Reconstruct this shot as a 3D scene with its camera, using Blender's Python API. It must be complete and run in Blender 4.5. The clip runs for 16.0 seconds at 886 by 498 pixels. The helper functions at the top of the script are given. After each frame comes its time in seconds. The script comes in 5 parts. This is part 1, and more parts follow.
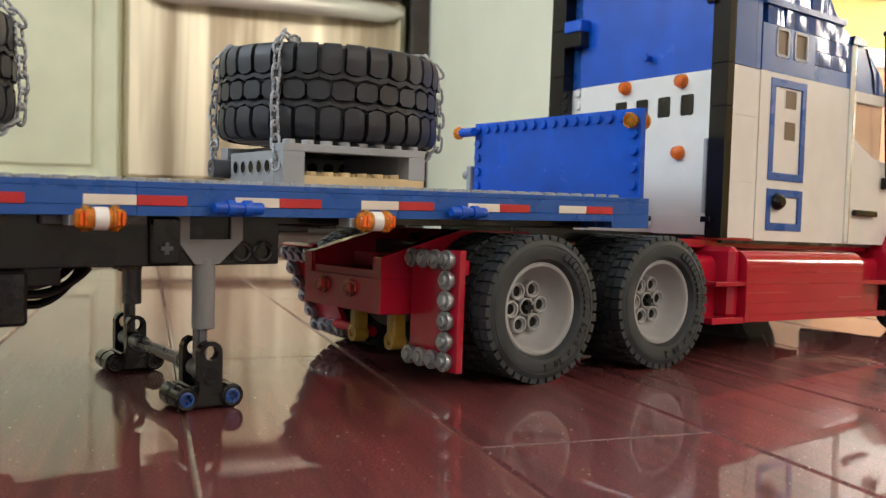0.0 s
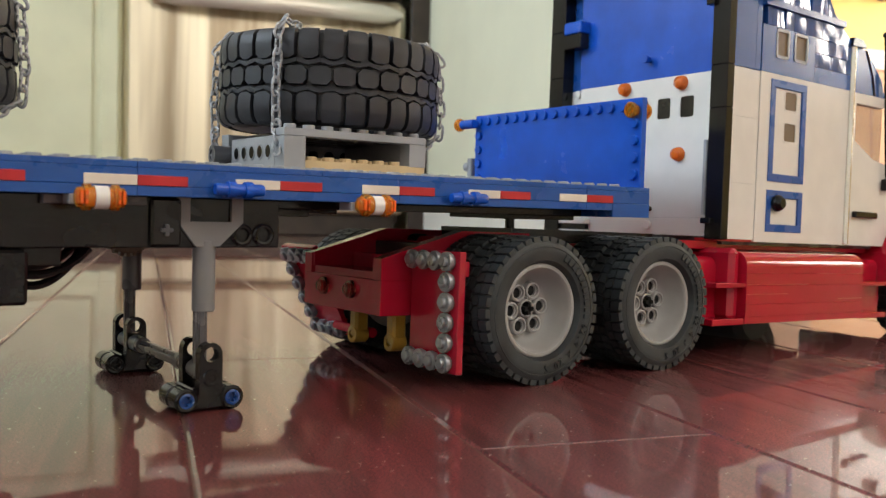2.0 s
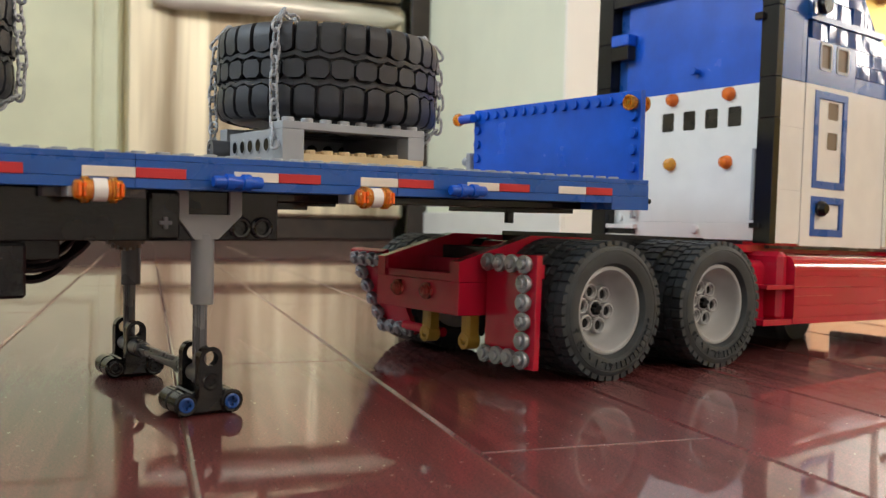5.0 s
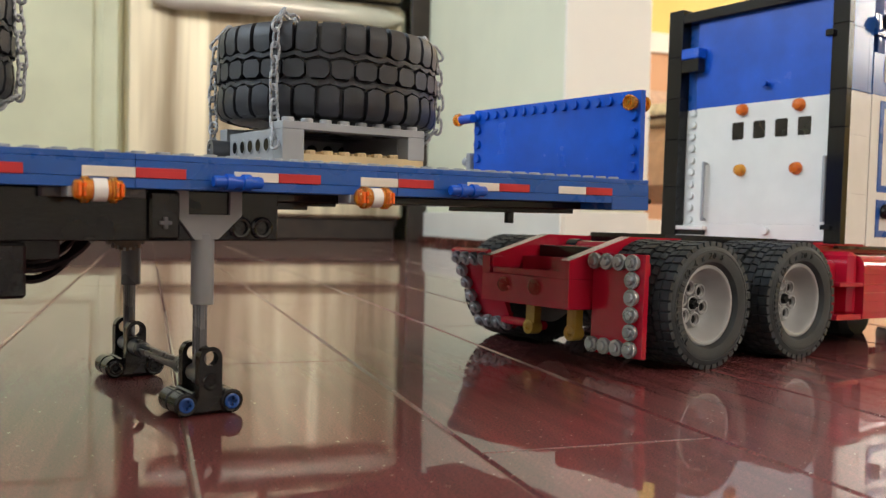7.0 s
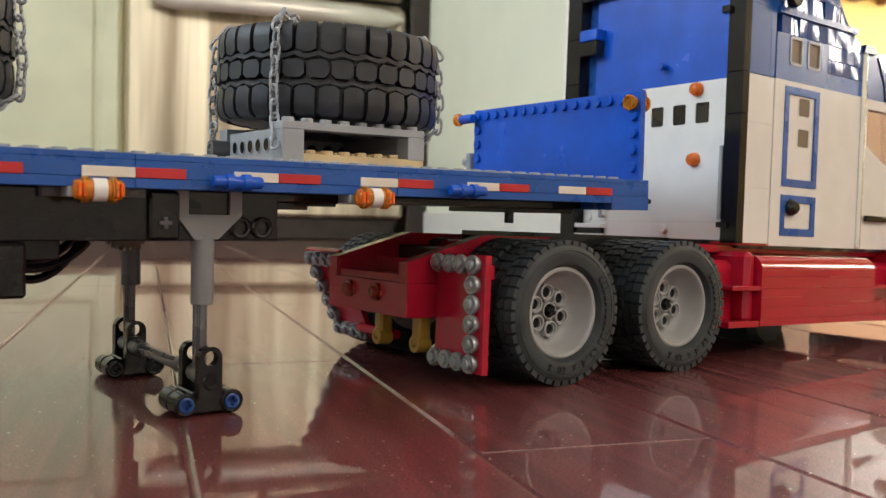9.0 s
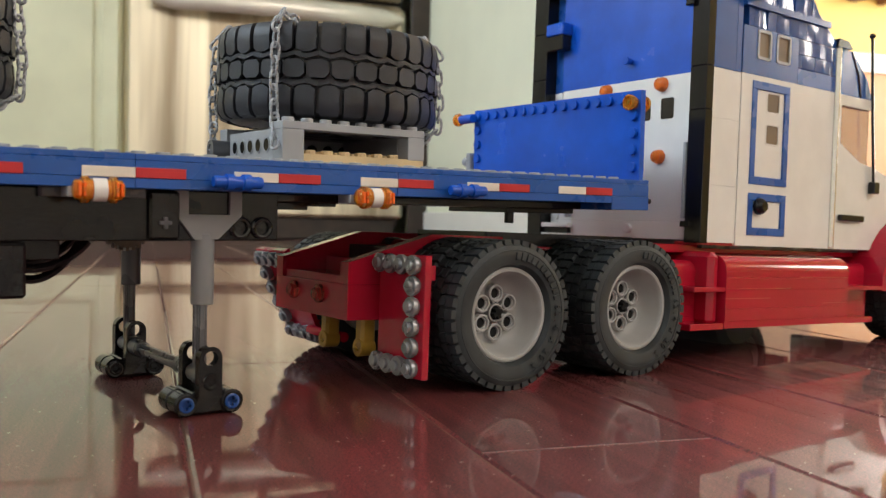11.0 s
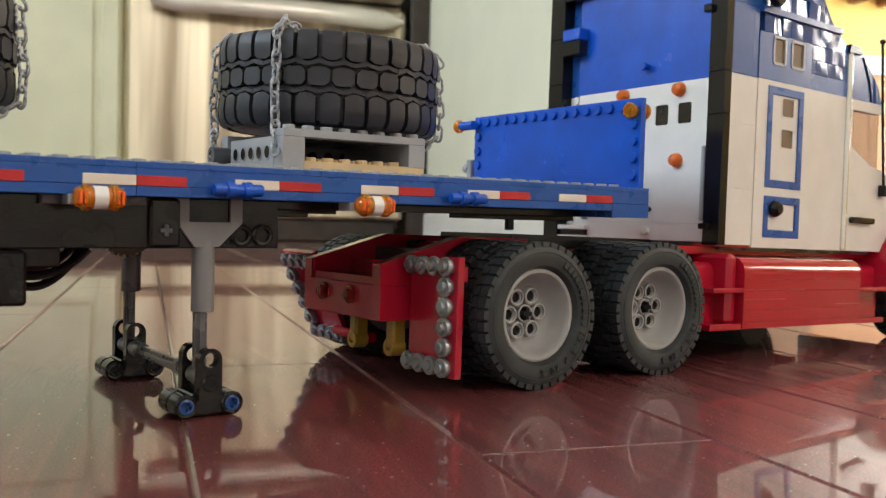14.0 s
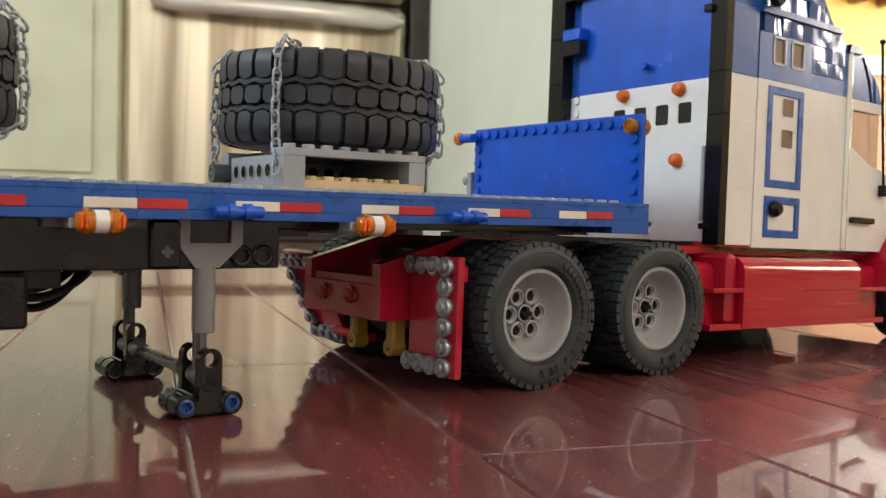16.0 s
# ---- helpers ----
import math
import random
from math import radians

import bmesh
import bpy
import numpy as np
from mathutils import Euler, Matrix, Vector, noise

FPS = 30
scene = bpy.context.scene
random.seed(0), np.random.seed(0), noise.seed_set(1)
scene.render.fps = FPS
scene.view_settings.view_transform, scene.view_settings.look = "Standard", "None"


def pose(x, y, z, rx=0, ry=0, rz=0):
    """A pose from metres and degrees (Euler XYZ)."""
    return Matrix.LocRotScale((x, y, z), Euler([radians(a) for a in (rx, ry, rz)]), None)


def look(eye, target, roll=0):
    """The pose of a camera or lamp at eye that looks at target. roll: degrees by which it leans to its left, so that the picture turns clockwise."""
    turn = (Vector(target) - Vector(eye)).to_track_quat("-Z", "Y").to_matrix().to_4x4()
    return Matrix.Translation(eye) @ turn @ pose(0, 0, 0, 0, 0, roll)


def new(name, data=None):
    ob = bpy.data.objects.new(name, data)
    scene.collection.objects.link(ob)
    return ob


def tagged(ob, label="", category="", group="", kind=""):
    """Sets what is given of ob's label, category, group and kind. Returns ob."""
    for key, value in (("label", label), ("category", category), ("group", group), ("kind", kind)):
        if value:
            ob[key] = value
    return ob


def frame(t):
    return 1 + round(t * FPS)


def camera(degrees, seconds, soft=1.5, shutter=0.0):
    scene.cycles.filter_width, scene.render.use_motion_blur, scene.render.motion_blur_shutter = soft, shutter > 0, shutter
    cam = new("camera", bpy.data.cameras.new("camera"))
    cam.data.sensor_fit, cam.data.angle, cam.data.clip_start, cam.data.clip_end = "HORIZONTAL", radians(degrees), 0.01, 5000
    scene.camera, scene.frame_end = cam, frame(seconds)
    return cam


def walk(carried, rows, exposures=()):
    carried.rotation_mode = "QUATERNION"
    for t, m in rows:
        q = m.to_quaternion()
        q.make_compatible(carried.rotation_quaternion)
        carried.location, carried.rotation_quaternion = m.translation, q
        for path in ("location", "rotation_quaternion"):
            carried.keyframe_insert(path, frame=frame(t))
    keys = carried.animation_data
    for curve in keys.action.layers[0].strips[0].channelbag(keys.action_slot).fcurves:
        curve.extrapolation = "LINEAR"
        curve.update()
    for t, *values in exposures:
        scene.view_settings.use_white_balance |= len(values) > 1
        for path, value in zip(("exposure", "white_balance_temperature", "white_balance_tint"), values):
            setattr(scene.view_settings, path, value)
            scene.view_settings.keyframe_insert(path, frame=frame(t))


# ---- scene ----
cam = camera(52.9, 16.0, soft=1.3, shutter=0.4)
EYE = Vector((0, 0, 0.06674))


def sight(tilt):
    ya, pi = radians(-36.16), radians(tilt)
    way = Vector((-math.sin(ya) * math.cos(pi), math.cos(ya) * math.cos(pi), math.sin(pi)))
    return look(EYE, EYE + way, 1.23)


# the tripod settles a little on the way
walk(cam, [(t, sight(-1.72 + a * 0.03636)) for t, a in (
    (0, -9), (1.5, -8.2), (2, -6.5), (3, -6), (3.5, -3), (4, 0), (6.5, 0.2), (12.5, 0.2), (13, 1), (13.5, 3), (14, 3.5), (16, 3.5))])
cam.data.dof.use_dof = True
cam.data.dof.focus_distance = 0.36
cam.data.dof.aperture_fstop = 22.0

# ---- world and light ----
world = bpy.data.worlds.new("sky")
scene.world = world
world.use_nodes = True
wn, wl = world.node_tree.nodes, world.node_tree.links
sky = wn.new("ShaderNodeTexSky")
sky.sky_type = "NISHITA"
sky.sun_disc = False
sky.sun_elevation, sky.sun_rotation = radians(35), radians(120)
wl.new(sky.outputs[0], wn["Background"].inputs[0])
wn["Background"].inputs[1].default_value = 0.12

TURN = -17.8


def house(u, v, z, rz=0):
    """A pose in the house's own axes: u along the kitchen front, v towards it, in metres."""
    return pose(0, 0, 0, 0, 0, TURN) @ pose(u, v, z, 0, 0, rz)


def window_light(name, m, w, h, power, color):
    data = bpy.data.lights.new(name, "AREA")
    data.shape, data.size, data.size_y, data.energy, data.color = "RECTANGLE", w, h, power, color
    ob = new(name, data)
    ob.matrix_world = m
    return ob


# ---- materials ----
def nodes_of(name):
    m = bpy.data.materials.new(name)
    m.use_nodes = True
    t = m.node_tree
    return m, t, t.nodes["Principled BSDF"]


def node(t, kind, **inputs):
    n = t.nodes.new(kind)
    for k, v in inputs.items():
        n.inputs[k.replace("_", " ")].default_value = v
    return n


def ramp_mix(t, fac, a, b, lo=0.35, hi=0.65):
    r = t.nodes.new("ShaderNodeValToRGB")
    r.color_ramp.elements[0].position, r.color_ramp.elements[1].position = lo, hi
    r.color_ramp.elements[0].color, r.color_ramp.elements[1].color = (*a, 1), (*b, 1)
    t.links.new(fac, r.inputs[0])
    return r.outputs[0]


def surface(name, color, rough=0.25, metal=0.0, vary=0.12, scale=60.0, bump=0.05, grain=900.0, coat=0.0, rvary=0.12, wave=0.0, spec=0.5):
    """A solid surface with blotches, fine grain and uneven gloss."""
    m, t, p = nodes_of(name)
    tc = t.nodes.new("ShaderNodeTexCoord")
    n1 = node(t, "ShaderNodeTexNoise", Scale=scale, Detail=4.0)
    n2 = node(t, "ShaderNodeTexNoise", Scale=grain, Detail=3.0)
    for n in (n1, n2):
        t.links.new(tc.outputs["Object"], n.inputs["Vector"])
    dark = tuple(c * (1 - vary) for c in color)
    lite = tuple(min(1, c * (1 + vary)) for c in color)
    t.links.new(ramp_mix(t, n1.outputs["Fac"], dark, lite), p.inputs["Base Color"])
    mr = node(t, "ShaderNodeMapRange")
    mr.inputs["To Min"].default_value, mr.inputs["To Max"].default_value = max(0.02, rough - rvary), rough + rvary
    t.links.new(n1.outputs["Fac"], mr.inputs["Value"])
    t.links.new(mr.outputs[0], p.inputs["Roughness"])
    b = node(t, "ShaderNodeBump", Strength=bump, Distance=0.0003)
    t.links.new(n2.outputs["Fac"], b.inputs["Height"])
    last = b
    if wave:
        b2 = node(t, "ShaderNodeBump", Strength=wave, Distance=0.002)
        n3 = node(t, "ShaderNodeTexNoise", Scale=scale * 0.6, Detail=0.0)
        t.links.new(tc.outputs["Object"], n3.inputs["Vector"])
        t.links.new(n3.outputs["Fac"], b2.inputs["Height"])
        t.links.new(b.outputs[0], b2.inputs["Normal"])
        last = b2
    t.links.new(last.outputs[0], p.inputs["Normal"])
    p.inputs["Metallic"].default_value = metal
    p.inputs["Specular IOR Level"].default_value = spec
    p.inputs["Coat Weight"].default_value = coat
    p.inputs["Coat Roughness"].default_value = 0.08
    return m


def clear(name, color, rough=0.08, weight=0.85):
    m, t, p = nodes_of(name)
    p.inputs["Base Color"].default_value = (*color, 1)
    p.inputs["Transmission Weight"].default_value = weight
    p.inputs["Roughness"].default_value = rough
    p.inputs["IOR"].default_value = 1.45
    return m


BLUE = surface("blue_plastic", (0.004, 0.080, 0.50), 0.26, wave=0.05, rvary=0.04)
BLUE_D = surface("blue_rail_plastic", (0.012, 0.085, 0.36), 0.28, vary=0.05, rvary=0.05, wave=0.04)
WHITE = surface("white_plastic", (0.78, 0.76, 0.72), 0.17, vary=0.03, wave=0.04, rvary=0.04)
RED = surface("red_plastic", (0.43, 0.0080, 0.029), 0.10, wave=0.05, vary=0.05, rvary=0.04)
BLACK = surface("black_plastic", (0.0095, 0.0088, 0.0094), 0.14, spec=0.36, rvary=0.06)
GREY = surface("light_grey_plastic", (0.34, 0.35, 0.37), 0.34, vary=0.08)
DGREY = surface("dark_grey_plastic", (0.10, 0.10, 0.11), 0.28)
TAN = surface("tan_plastic", (0.62, 0.47, 0.27), 0.34)
LEGGREY = surface("mid_grey_plastic", (0.21, 0.21, 0.22), 0.34, vary=0.06)
YELLOW = surface("dull_yellow_plastic", (0.44, 0.26, 0.04), 0.34)
RUBBER = surface("black_rubber", (0.021, 0.022, 0.027), 0.46, vary=0.3, scale=120, bump=0.25, grain=2500)
RUBBER_D = surface("dusty_rubber", (0.0225, 0.0270, 0.0295), 0.55, vary=0.35, scale=90, bump=0.25, grain=2500)
PINBLUE = surface("pin_blue_plastic", (0.006, 0.045, 0.20), 0.25)
SILVER = surface("flat_silver_plastic", (0.34, 0.35, 0.37), 0.28, metal=0.55, vary=0.1)
RIMGREY = surface("wheel_grey_plastic", (0.37, 0.365, 0.36), 0.34, vary=0.08)
STICKWHITE = surface("white_tile_plastic", (0.74, 0.68, 0.60), 0.35, vary=0.05)
STICKRED = surface("red_tile_plastic", (0.48, 0.020, 0.025), 0.32)
ORANGE = clear("clear_orange_plastic", (1.0, 0.40, 0.03), 0.05, 0.70)
LENS_ORANGE = clear("orange_lens_plastic", (1.0, 0.24, 0.03), 0.10, 0.40)
LENS_AMBER = clear("amber_lens_plastic", (1.0, 0.46, 0.06), 0.10, 0.40)
PITCH = surface("deep_hole_black", (0.006, 0.006, 0.006), 0.9, vary=0.0, bump=0.0)
AMBER = surface("amber_plastic", (1.0, 0.42, 0.04), 0.2, vary=0.1)
LAMP_ORANGE = surface("orange_lamp_plastic", (0.85, 0.13, 0.012), 0.22, vary=0.1)
TAILCLEAR = clear("clear_red_plastic", (0.80, 0.10, 0.09), 0.04, 0.95)
DARKGLASS = surface("smoked_window_plastic", (0.018, 0.015, 0.013), 0.10)
BROWNGLASS = surface("brown_window_plastic", (0.16, 0.10, 0.045), 0.5)

# ---- mesh helpers: all sizes below are in millimetres ----
MM = 0.001


def box(bm, x0, x1, y0, y1, z0, z1, b=0.25):
    lo, hi = (min(x0, x1), min(y0, y1), min(z0, z1)), (max(x0, x1), max(y0, y1), max(z0, z1))
    b = min(b, *(0.45 * (h - l) for l, h in zip(lo, hi)))
    v = {}
    for s in ((i, j, k) for i in (0, 1) for j in (0, 1) for k in (0, 1)):
        for a in range(3):
            co = [(hi if s[c] else lo)[c] + (0 if c == a else (-b if s[c] else b)) for c in range(3)]
            v[s, a] = bm.verts.new(co)
    for a in range(3):
        c, d = (a + 1) % 3, (a + 2) % 3
        for s in (0, 1):
            q = []
            for i, j in ((0, 0), (1, 0), (1, 1), (0, 1)):
                k = [0, 0, 0]
                k[a], k[c], k[d] = s, i, j
                q.append(v[tuple(k), a])
            bm.faces.new(q if s else q[::-1])
        for i in (0, 1):
            for j in (0, 1):
                k0, k1 = [0, 0, 0], [0, 0, 0]
                k0[c] = k1[c] = i
                k0[d] = k1[d] = j
                k1[a] = 1
                k0, k1 = tuple(k0), tuple(k1)
                q = [v[k0, c], v[k1, c], v[k1, d], v[k0, d]]
                bm.faces.new(q if i != j else q[::-1])
    for s in ((i, j, k) for i in (0, 1) for j in (0, 1) for k in (0, 1)):
        q = [v[s, 0], v[s, 1], v[s, 2]]
        bm.faces.new(q if sum(s) % 2 else q[::-1])
    return bm


AX = {"x": Matrix.Rotation(radians(90), 4, "Y"), "y": Matrix.Rotation(radians(-90), 4, "X"), "z": Matrix.Identity(4)}


def lathe(bm, profile, c=(0, 0, 0), axis="z", n=20, m=None, close=False):
    """Turn a profile of (radius, height) about an axis through c."""
    m = m if m is not None else Matrix.Translation(c) @ AX[axis]
    rings = []
    for r, h in profile:
        if r < 1e-6:
            rings.append([bm.verts.new(m @ Vector((0, 0, h)))] * n)
        else:
            rings.append([bm.verts.new(m @ Vector((r * math.cos(2 * math.pi * i / n), r * math.sin(2 * math.pi * i / n), h))) for i in range(n)])
    pairs = list(zip(rings, rings[1:])) + ([(rings[-1], rings[0])] if close else [])
    for a, b in pairs:
        for i in range(n):
            q = []
            for w in (a[i], a[(i + 1) % n], b[(i + 1) % n], b[i]):
                if w not in q:
                    q.append(w)
            if len(q) > 2:
                bm.faces.new(q).smooth = True
    return bm


def rod(bm, c, axis, r, h, n=16, b=0.3):
    """A bevelled cylinder that starts at c and runs h along the axis."""
    b = min(b, 0.4 * r, 0.4 * abs(h))
    s = 1 if h > 0 else -1
    return lathe(bm, [(0, 0), (r - b, 0), (r, s * b), (r, h - s * b), (r - b, h), (0, h)], c, axis, n)


def prism(bm, poly, axis, lo, hi):
    """A polygon of two coordinates, drawn out along the third axis."""
    put = {"x": lambda a, b, h: (h, a, b), "y": lambda a, b, h: (a, h, b), "z": lambda a, b, h: (a, b, h)}[axis]
    lower, upper = [bm.verts.new(put(a, b, lo)) for a, b in poly], [bm.verts.new(put(a, b, hi)) for a, b in poly]
    bm.faces.new(lower[::-1]), bm.faces.new(upper)
    for i in range(len(poly)):
        j = (i + 1) % len(poly)
        bm.faces.new((lower[i], lower[j], upper[j], upper[i]))
    return bm


def sweep(bm, points, r, n=8, closed=False):
    pts = [Vector(q) for q in points]
    k, rings = len(pts), []
    for i, q in enumerate(pts):
        a, b = (pts[i - 1], pts[(i + 1) % k]) if closed else (pts[max(i - 1, 0)], pts[min(i + 1, k - 1)])
        m = Matrix.Translation(q) @ (b - a).to_track_quat("Z", "Y").to_matrix().to_4x4()
        rings.append([bm.verts.new(m @ Vector((r * math.cos(2 * math.pi * j / n), r * math.sin(2 * math.pi * j / n), 0))) for j in range(n)])
    for i in range(k if closed else k - 1):
        a, b = rings[i], rings[(i + 1) % k]
        for j in range(n):
            bm.faces.new((a[j], a[(j + 1) % n], b[(j + 1) % n], b[j])).smooth = True
    if not closed:
        bm.faces.new(rings[0][::-1]), bm.faces.new(rings[-1])
    return bm


def mesh_of(name, bm, material, warp=None, scale=MM):
    if warp is not None:
        bm.transform(warp)
    bmesh.ops.recalc_face_normals(bm, faces=bm.faces)
    bm.transform(Matrix.Scale(scale, 4))
    me = bpy.data.meshes.new(name)
    bm.to_mesh(me)
    bm.free()
    me.materials.append(material)
    me.set_sharp_from_angle(angle=radians(32))
    return me


def part(name, bm, material, parent=None, label="", warp=None, scale=MM):
    ob = new(name, mesh_of(name, bm, material, warp, scale))
    if parent is not None:
        ob.parent = parent
    return tagged(ob, label)


def share(name, me, parent, m):
    """One more object on a mesh that is already there; m in millimetres."""
    ob = new(name, me)
    ob.parent = parent
    mm = m.copy()
    mm.translation = m.translation * MM
    ob.matrix_basis = mm
    return ob


def thing(name, label, category, group="", m=None):
    ob = new(name)
    ob.empty_display_size = 0.01
    if m is not None:
        ob.matrix_basis = m
    return tagged(ob, label, category, group)


def mesh():
    return bmesh.new()


def stud(bm, x, y, z, n=12):
    return rod(bm, (x, y, z), "z", 2.4, 1.7, n, 0.2)



def holed_plate(bm, axis, lo, hi, a0, a1, z0, z1, holes):
    """One plate between lo and hi on the axis, with rectangular openings (a0, a1, z0, z1) through it."""
    av = sorted({a0, a1, *(h[0] for h in holes), *(h[1] for h in holes)})
    zv = sorted({z0, z1, *(h[2] for h in holes), *(h[3] for h in holes)})
    put = (lambda h, a, z: (h, a, z)) if axis == "x" else (lambda h, a, z: (a, h, z))
    verts = {}

    def vert(i, j, s):
        if (i, j, s) not in verts:
            verts[i, j, s] = bm.verts.new(put(hi if s else lo, av[i], zv[j]))
        return verts[i, j, s]

    def solid(i, j):
        if not (0 <= i < len(av) - 1 and 0 <= j < len(zv) - 1):
            return False
        a, z = (av[i] + av[i + 1]) / 2, (zv[j] + zv[j + 1]) / 2
        return not any(h[0] < a < h[1] and h[2] < z < h[3] for h in holes)

    for i in range(len(av) - 1):
        for j in range(len(zv) - 1):
            if not solid(i, j):
                continue
            for s in (0, 1):
                bm.faces.new([vert(i, j, s), vert(i + 1, j, s), vert(i + 1, j + 1, s), vert(i, j + 1, s)])
            for di, dj, e in ((-1, 0, ((i, j), (i, j + 1))), (1, 0, ((i + 1, j), (i + 1, j + 1))), (0, -1, ((i, j), (i + 1, j))), (0, 1, ((i, j + 1), (i + 1, j + 1)))):
                if not solid(i + di, j + dj):
                    bm.faces.new([vert(*e[0], 0), vert(*e[1], 0), vert(*e[1], 1), vert(*e[0], 1)])
    return bm


def rounded_frame(bm, axis, a0, a1, z0, z1, r, w, lo, hi):
    """A thin frame with rounded corners; w is its width."""
    def line(d):
        out = []
        for cx, cz, s in ((a1 - r, z0 + r, -90), (a1 - r, z1 - r, 0), (a0 + r, z1 - r, 90), (a0 + r, z0 + r, 180)):
            out += [(cx + (r - d) * math.cos(radians(s + 30 * i)), cz + (r - d) * math.sin(radians(s + 30 * i))) for i in range(4)]
        return out
    put = (lambda h, a, z: (h, a, z)) if axis == "x" else (lambda h, a, z: (a, h, z))
    rings = [[bm.verts.new(put(h, a, z)) for a, z in line(d)] for h, d in ((lo, 0), (lo, w), (hi, w), (hi, 0))]
    for k in range(4):
        x, y = rings[k], rings[(k + 1) % 4]
        for i in range(len(x)):
            j = (i + 1) % len(x)
            bm.faces.new((x[i], x[j], y[j], y[i]))
    return bm


# ---- the room ----
WALLPAINT = surface("pale_green_wall_paint", (0.86, 0.87, 0.68), 0.55, vary=0.04, scale=3, bump=0.1, grain=200)
WALLWHITE = surface("white_wall_paint", (0.92, 0.90, 0.82), 0.5, vary=0.03, scale=3, bump=0.1, grain=200)
YELLOWWALL = surface("yellow_wall_paint", (0.80, 0.58, 0.16), 0.6, vary=0.05, scale=3, bump=0.1, grain=200)
TERRA = surface("terracotta_wall_paint", (0.62, 0.33, 0.17), 0.6, vary=0.05, scale=3, bump=0.1, grain=200)
TRIM = surface("white_trim_paint", (0.82, 0.79, 0.72), 0.35, vary=0.03, scale=8)
CEIL = surface("white_ceiling_paint", (0.80, 0.78, 0.74), 0.8, vary=0.03, scale=4)
CABINET = surface("cream_cabinet_paint", (0.70, 0.70, 0.49), 0.42, vary=0.05, scale=6, bump=0.08, grain=300)
DARKWOOD = surface("dark_stained_wood", (0.035, 0.022, 0.016), 0.35, vary=0.3, scale=20)
COUNTER = surface("cream_stone_counter", (0.62, 0.56, 0.44), 0.2, vary=0.4, scale=60)
SHOE = surface("brown_wood_moulding", (0.11, 0.030, 0.018), 0.25, vary=0.2, scale=20)
def steel_material():
    m, t, p = nodes_of("steel_painted_sheen")
    tc, mp = t.nodes.new("ShaderNodeTexCoord"), t.nodes.new("ShaderNodeMapping")
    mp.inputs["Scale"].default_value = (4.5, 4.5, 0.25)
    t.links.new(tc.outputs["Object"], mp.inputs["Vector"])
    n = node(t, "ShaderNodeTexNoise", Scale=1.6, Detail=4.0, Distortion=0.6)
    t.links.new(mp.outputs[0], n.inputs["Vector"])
    # upright reflection bands of the room, painted as tan and cream streaks
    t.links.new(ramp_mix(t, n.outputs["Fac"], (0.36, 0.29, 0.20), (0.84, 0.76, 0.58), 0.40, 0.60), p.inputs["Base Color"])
    b = node(t, "ShaderNodeBump", Strength=0.35, Distance=0.01)
    t.links.new(n.outputs["Fac"], b.inputs["Height"]), t.links.new(b.outputs[0], p.inputs["Normal"])
    p.inputs["Metallic"].default_value, p.inputs["Roughness"].default_value = 0.75, 0.34
    return m


STEEL = steel_material()
HANDLE = surface("satin_handle_steel", (0.76, 0.71, 0.62), 0.32, metal=0.55, vary=0.08, scale=9)
CUSHION = surface("pink_beige_fabric", (0.56, 0.36, 0.26), 0.8, vary=0.1, scale=30, bump=0.4, grain=400)
BLANKET = surface("cream_striped_fabric", (0.66, 0.58, 0.46), 0.85, vary=0.25, scale=25, bump=0.4, grain=400)


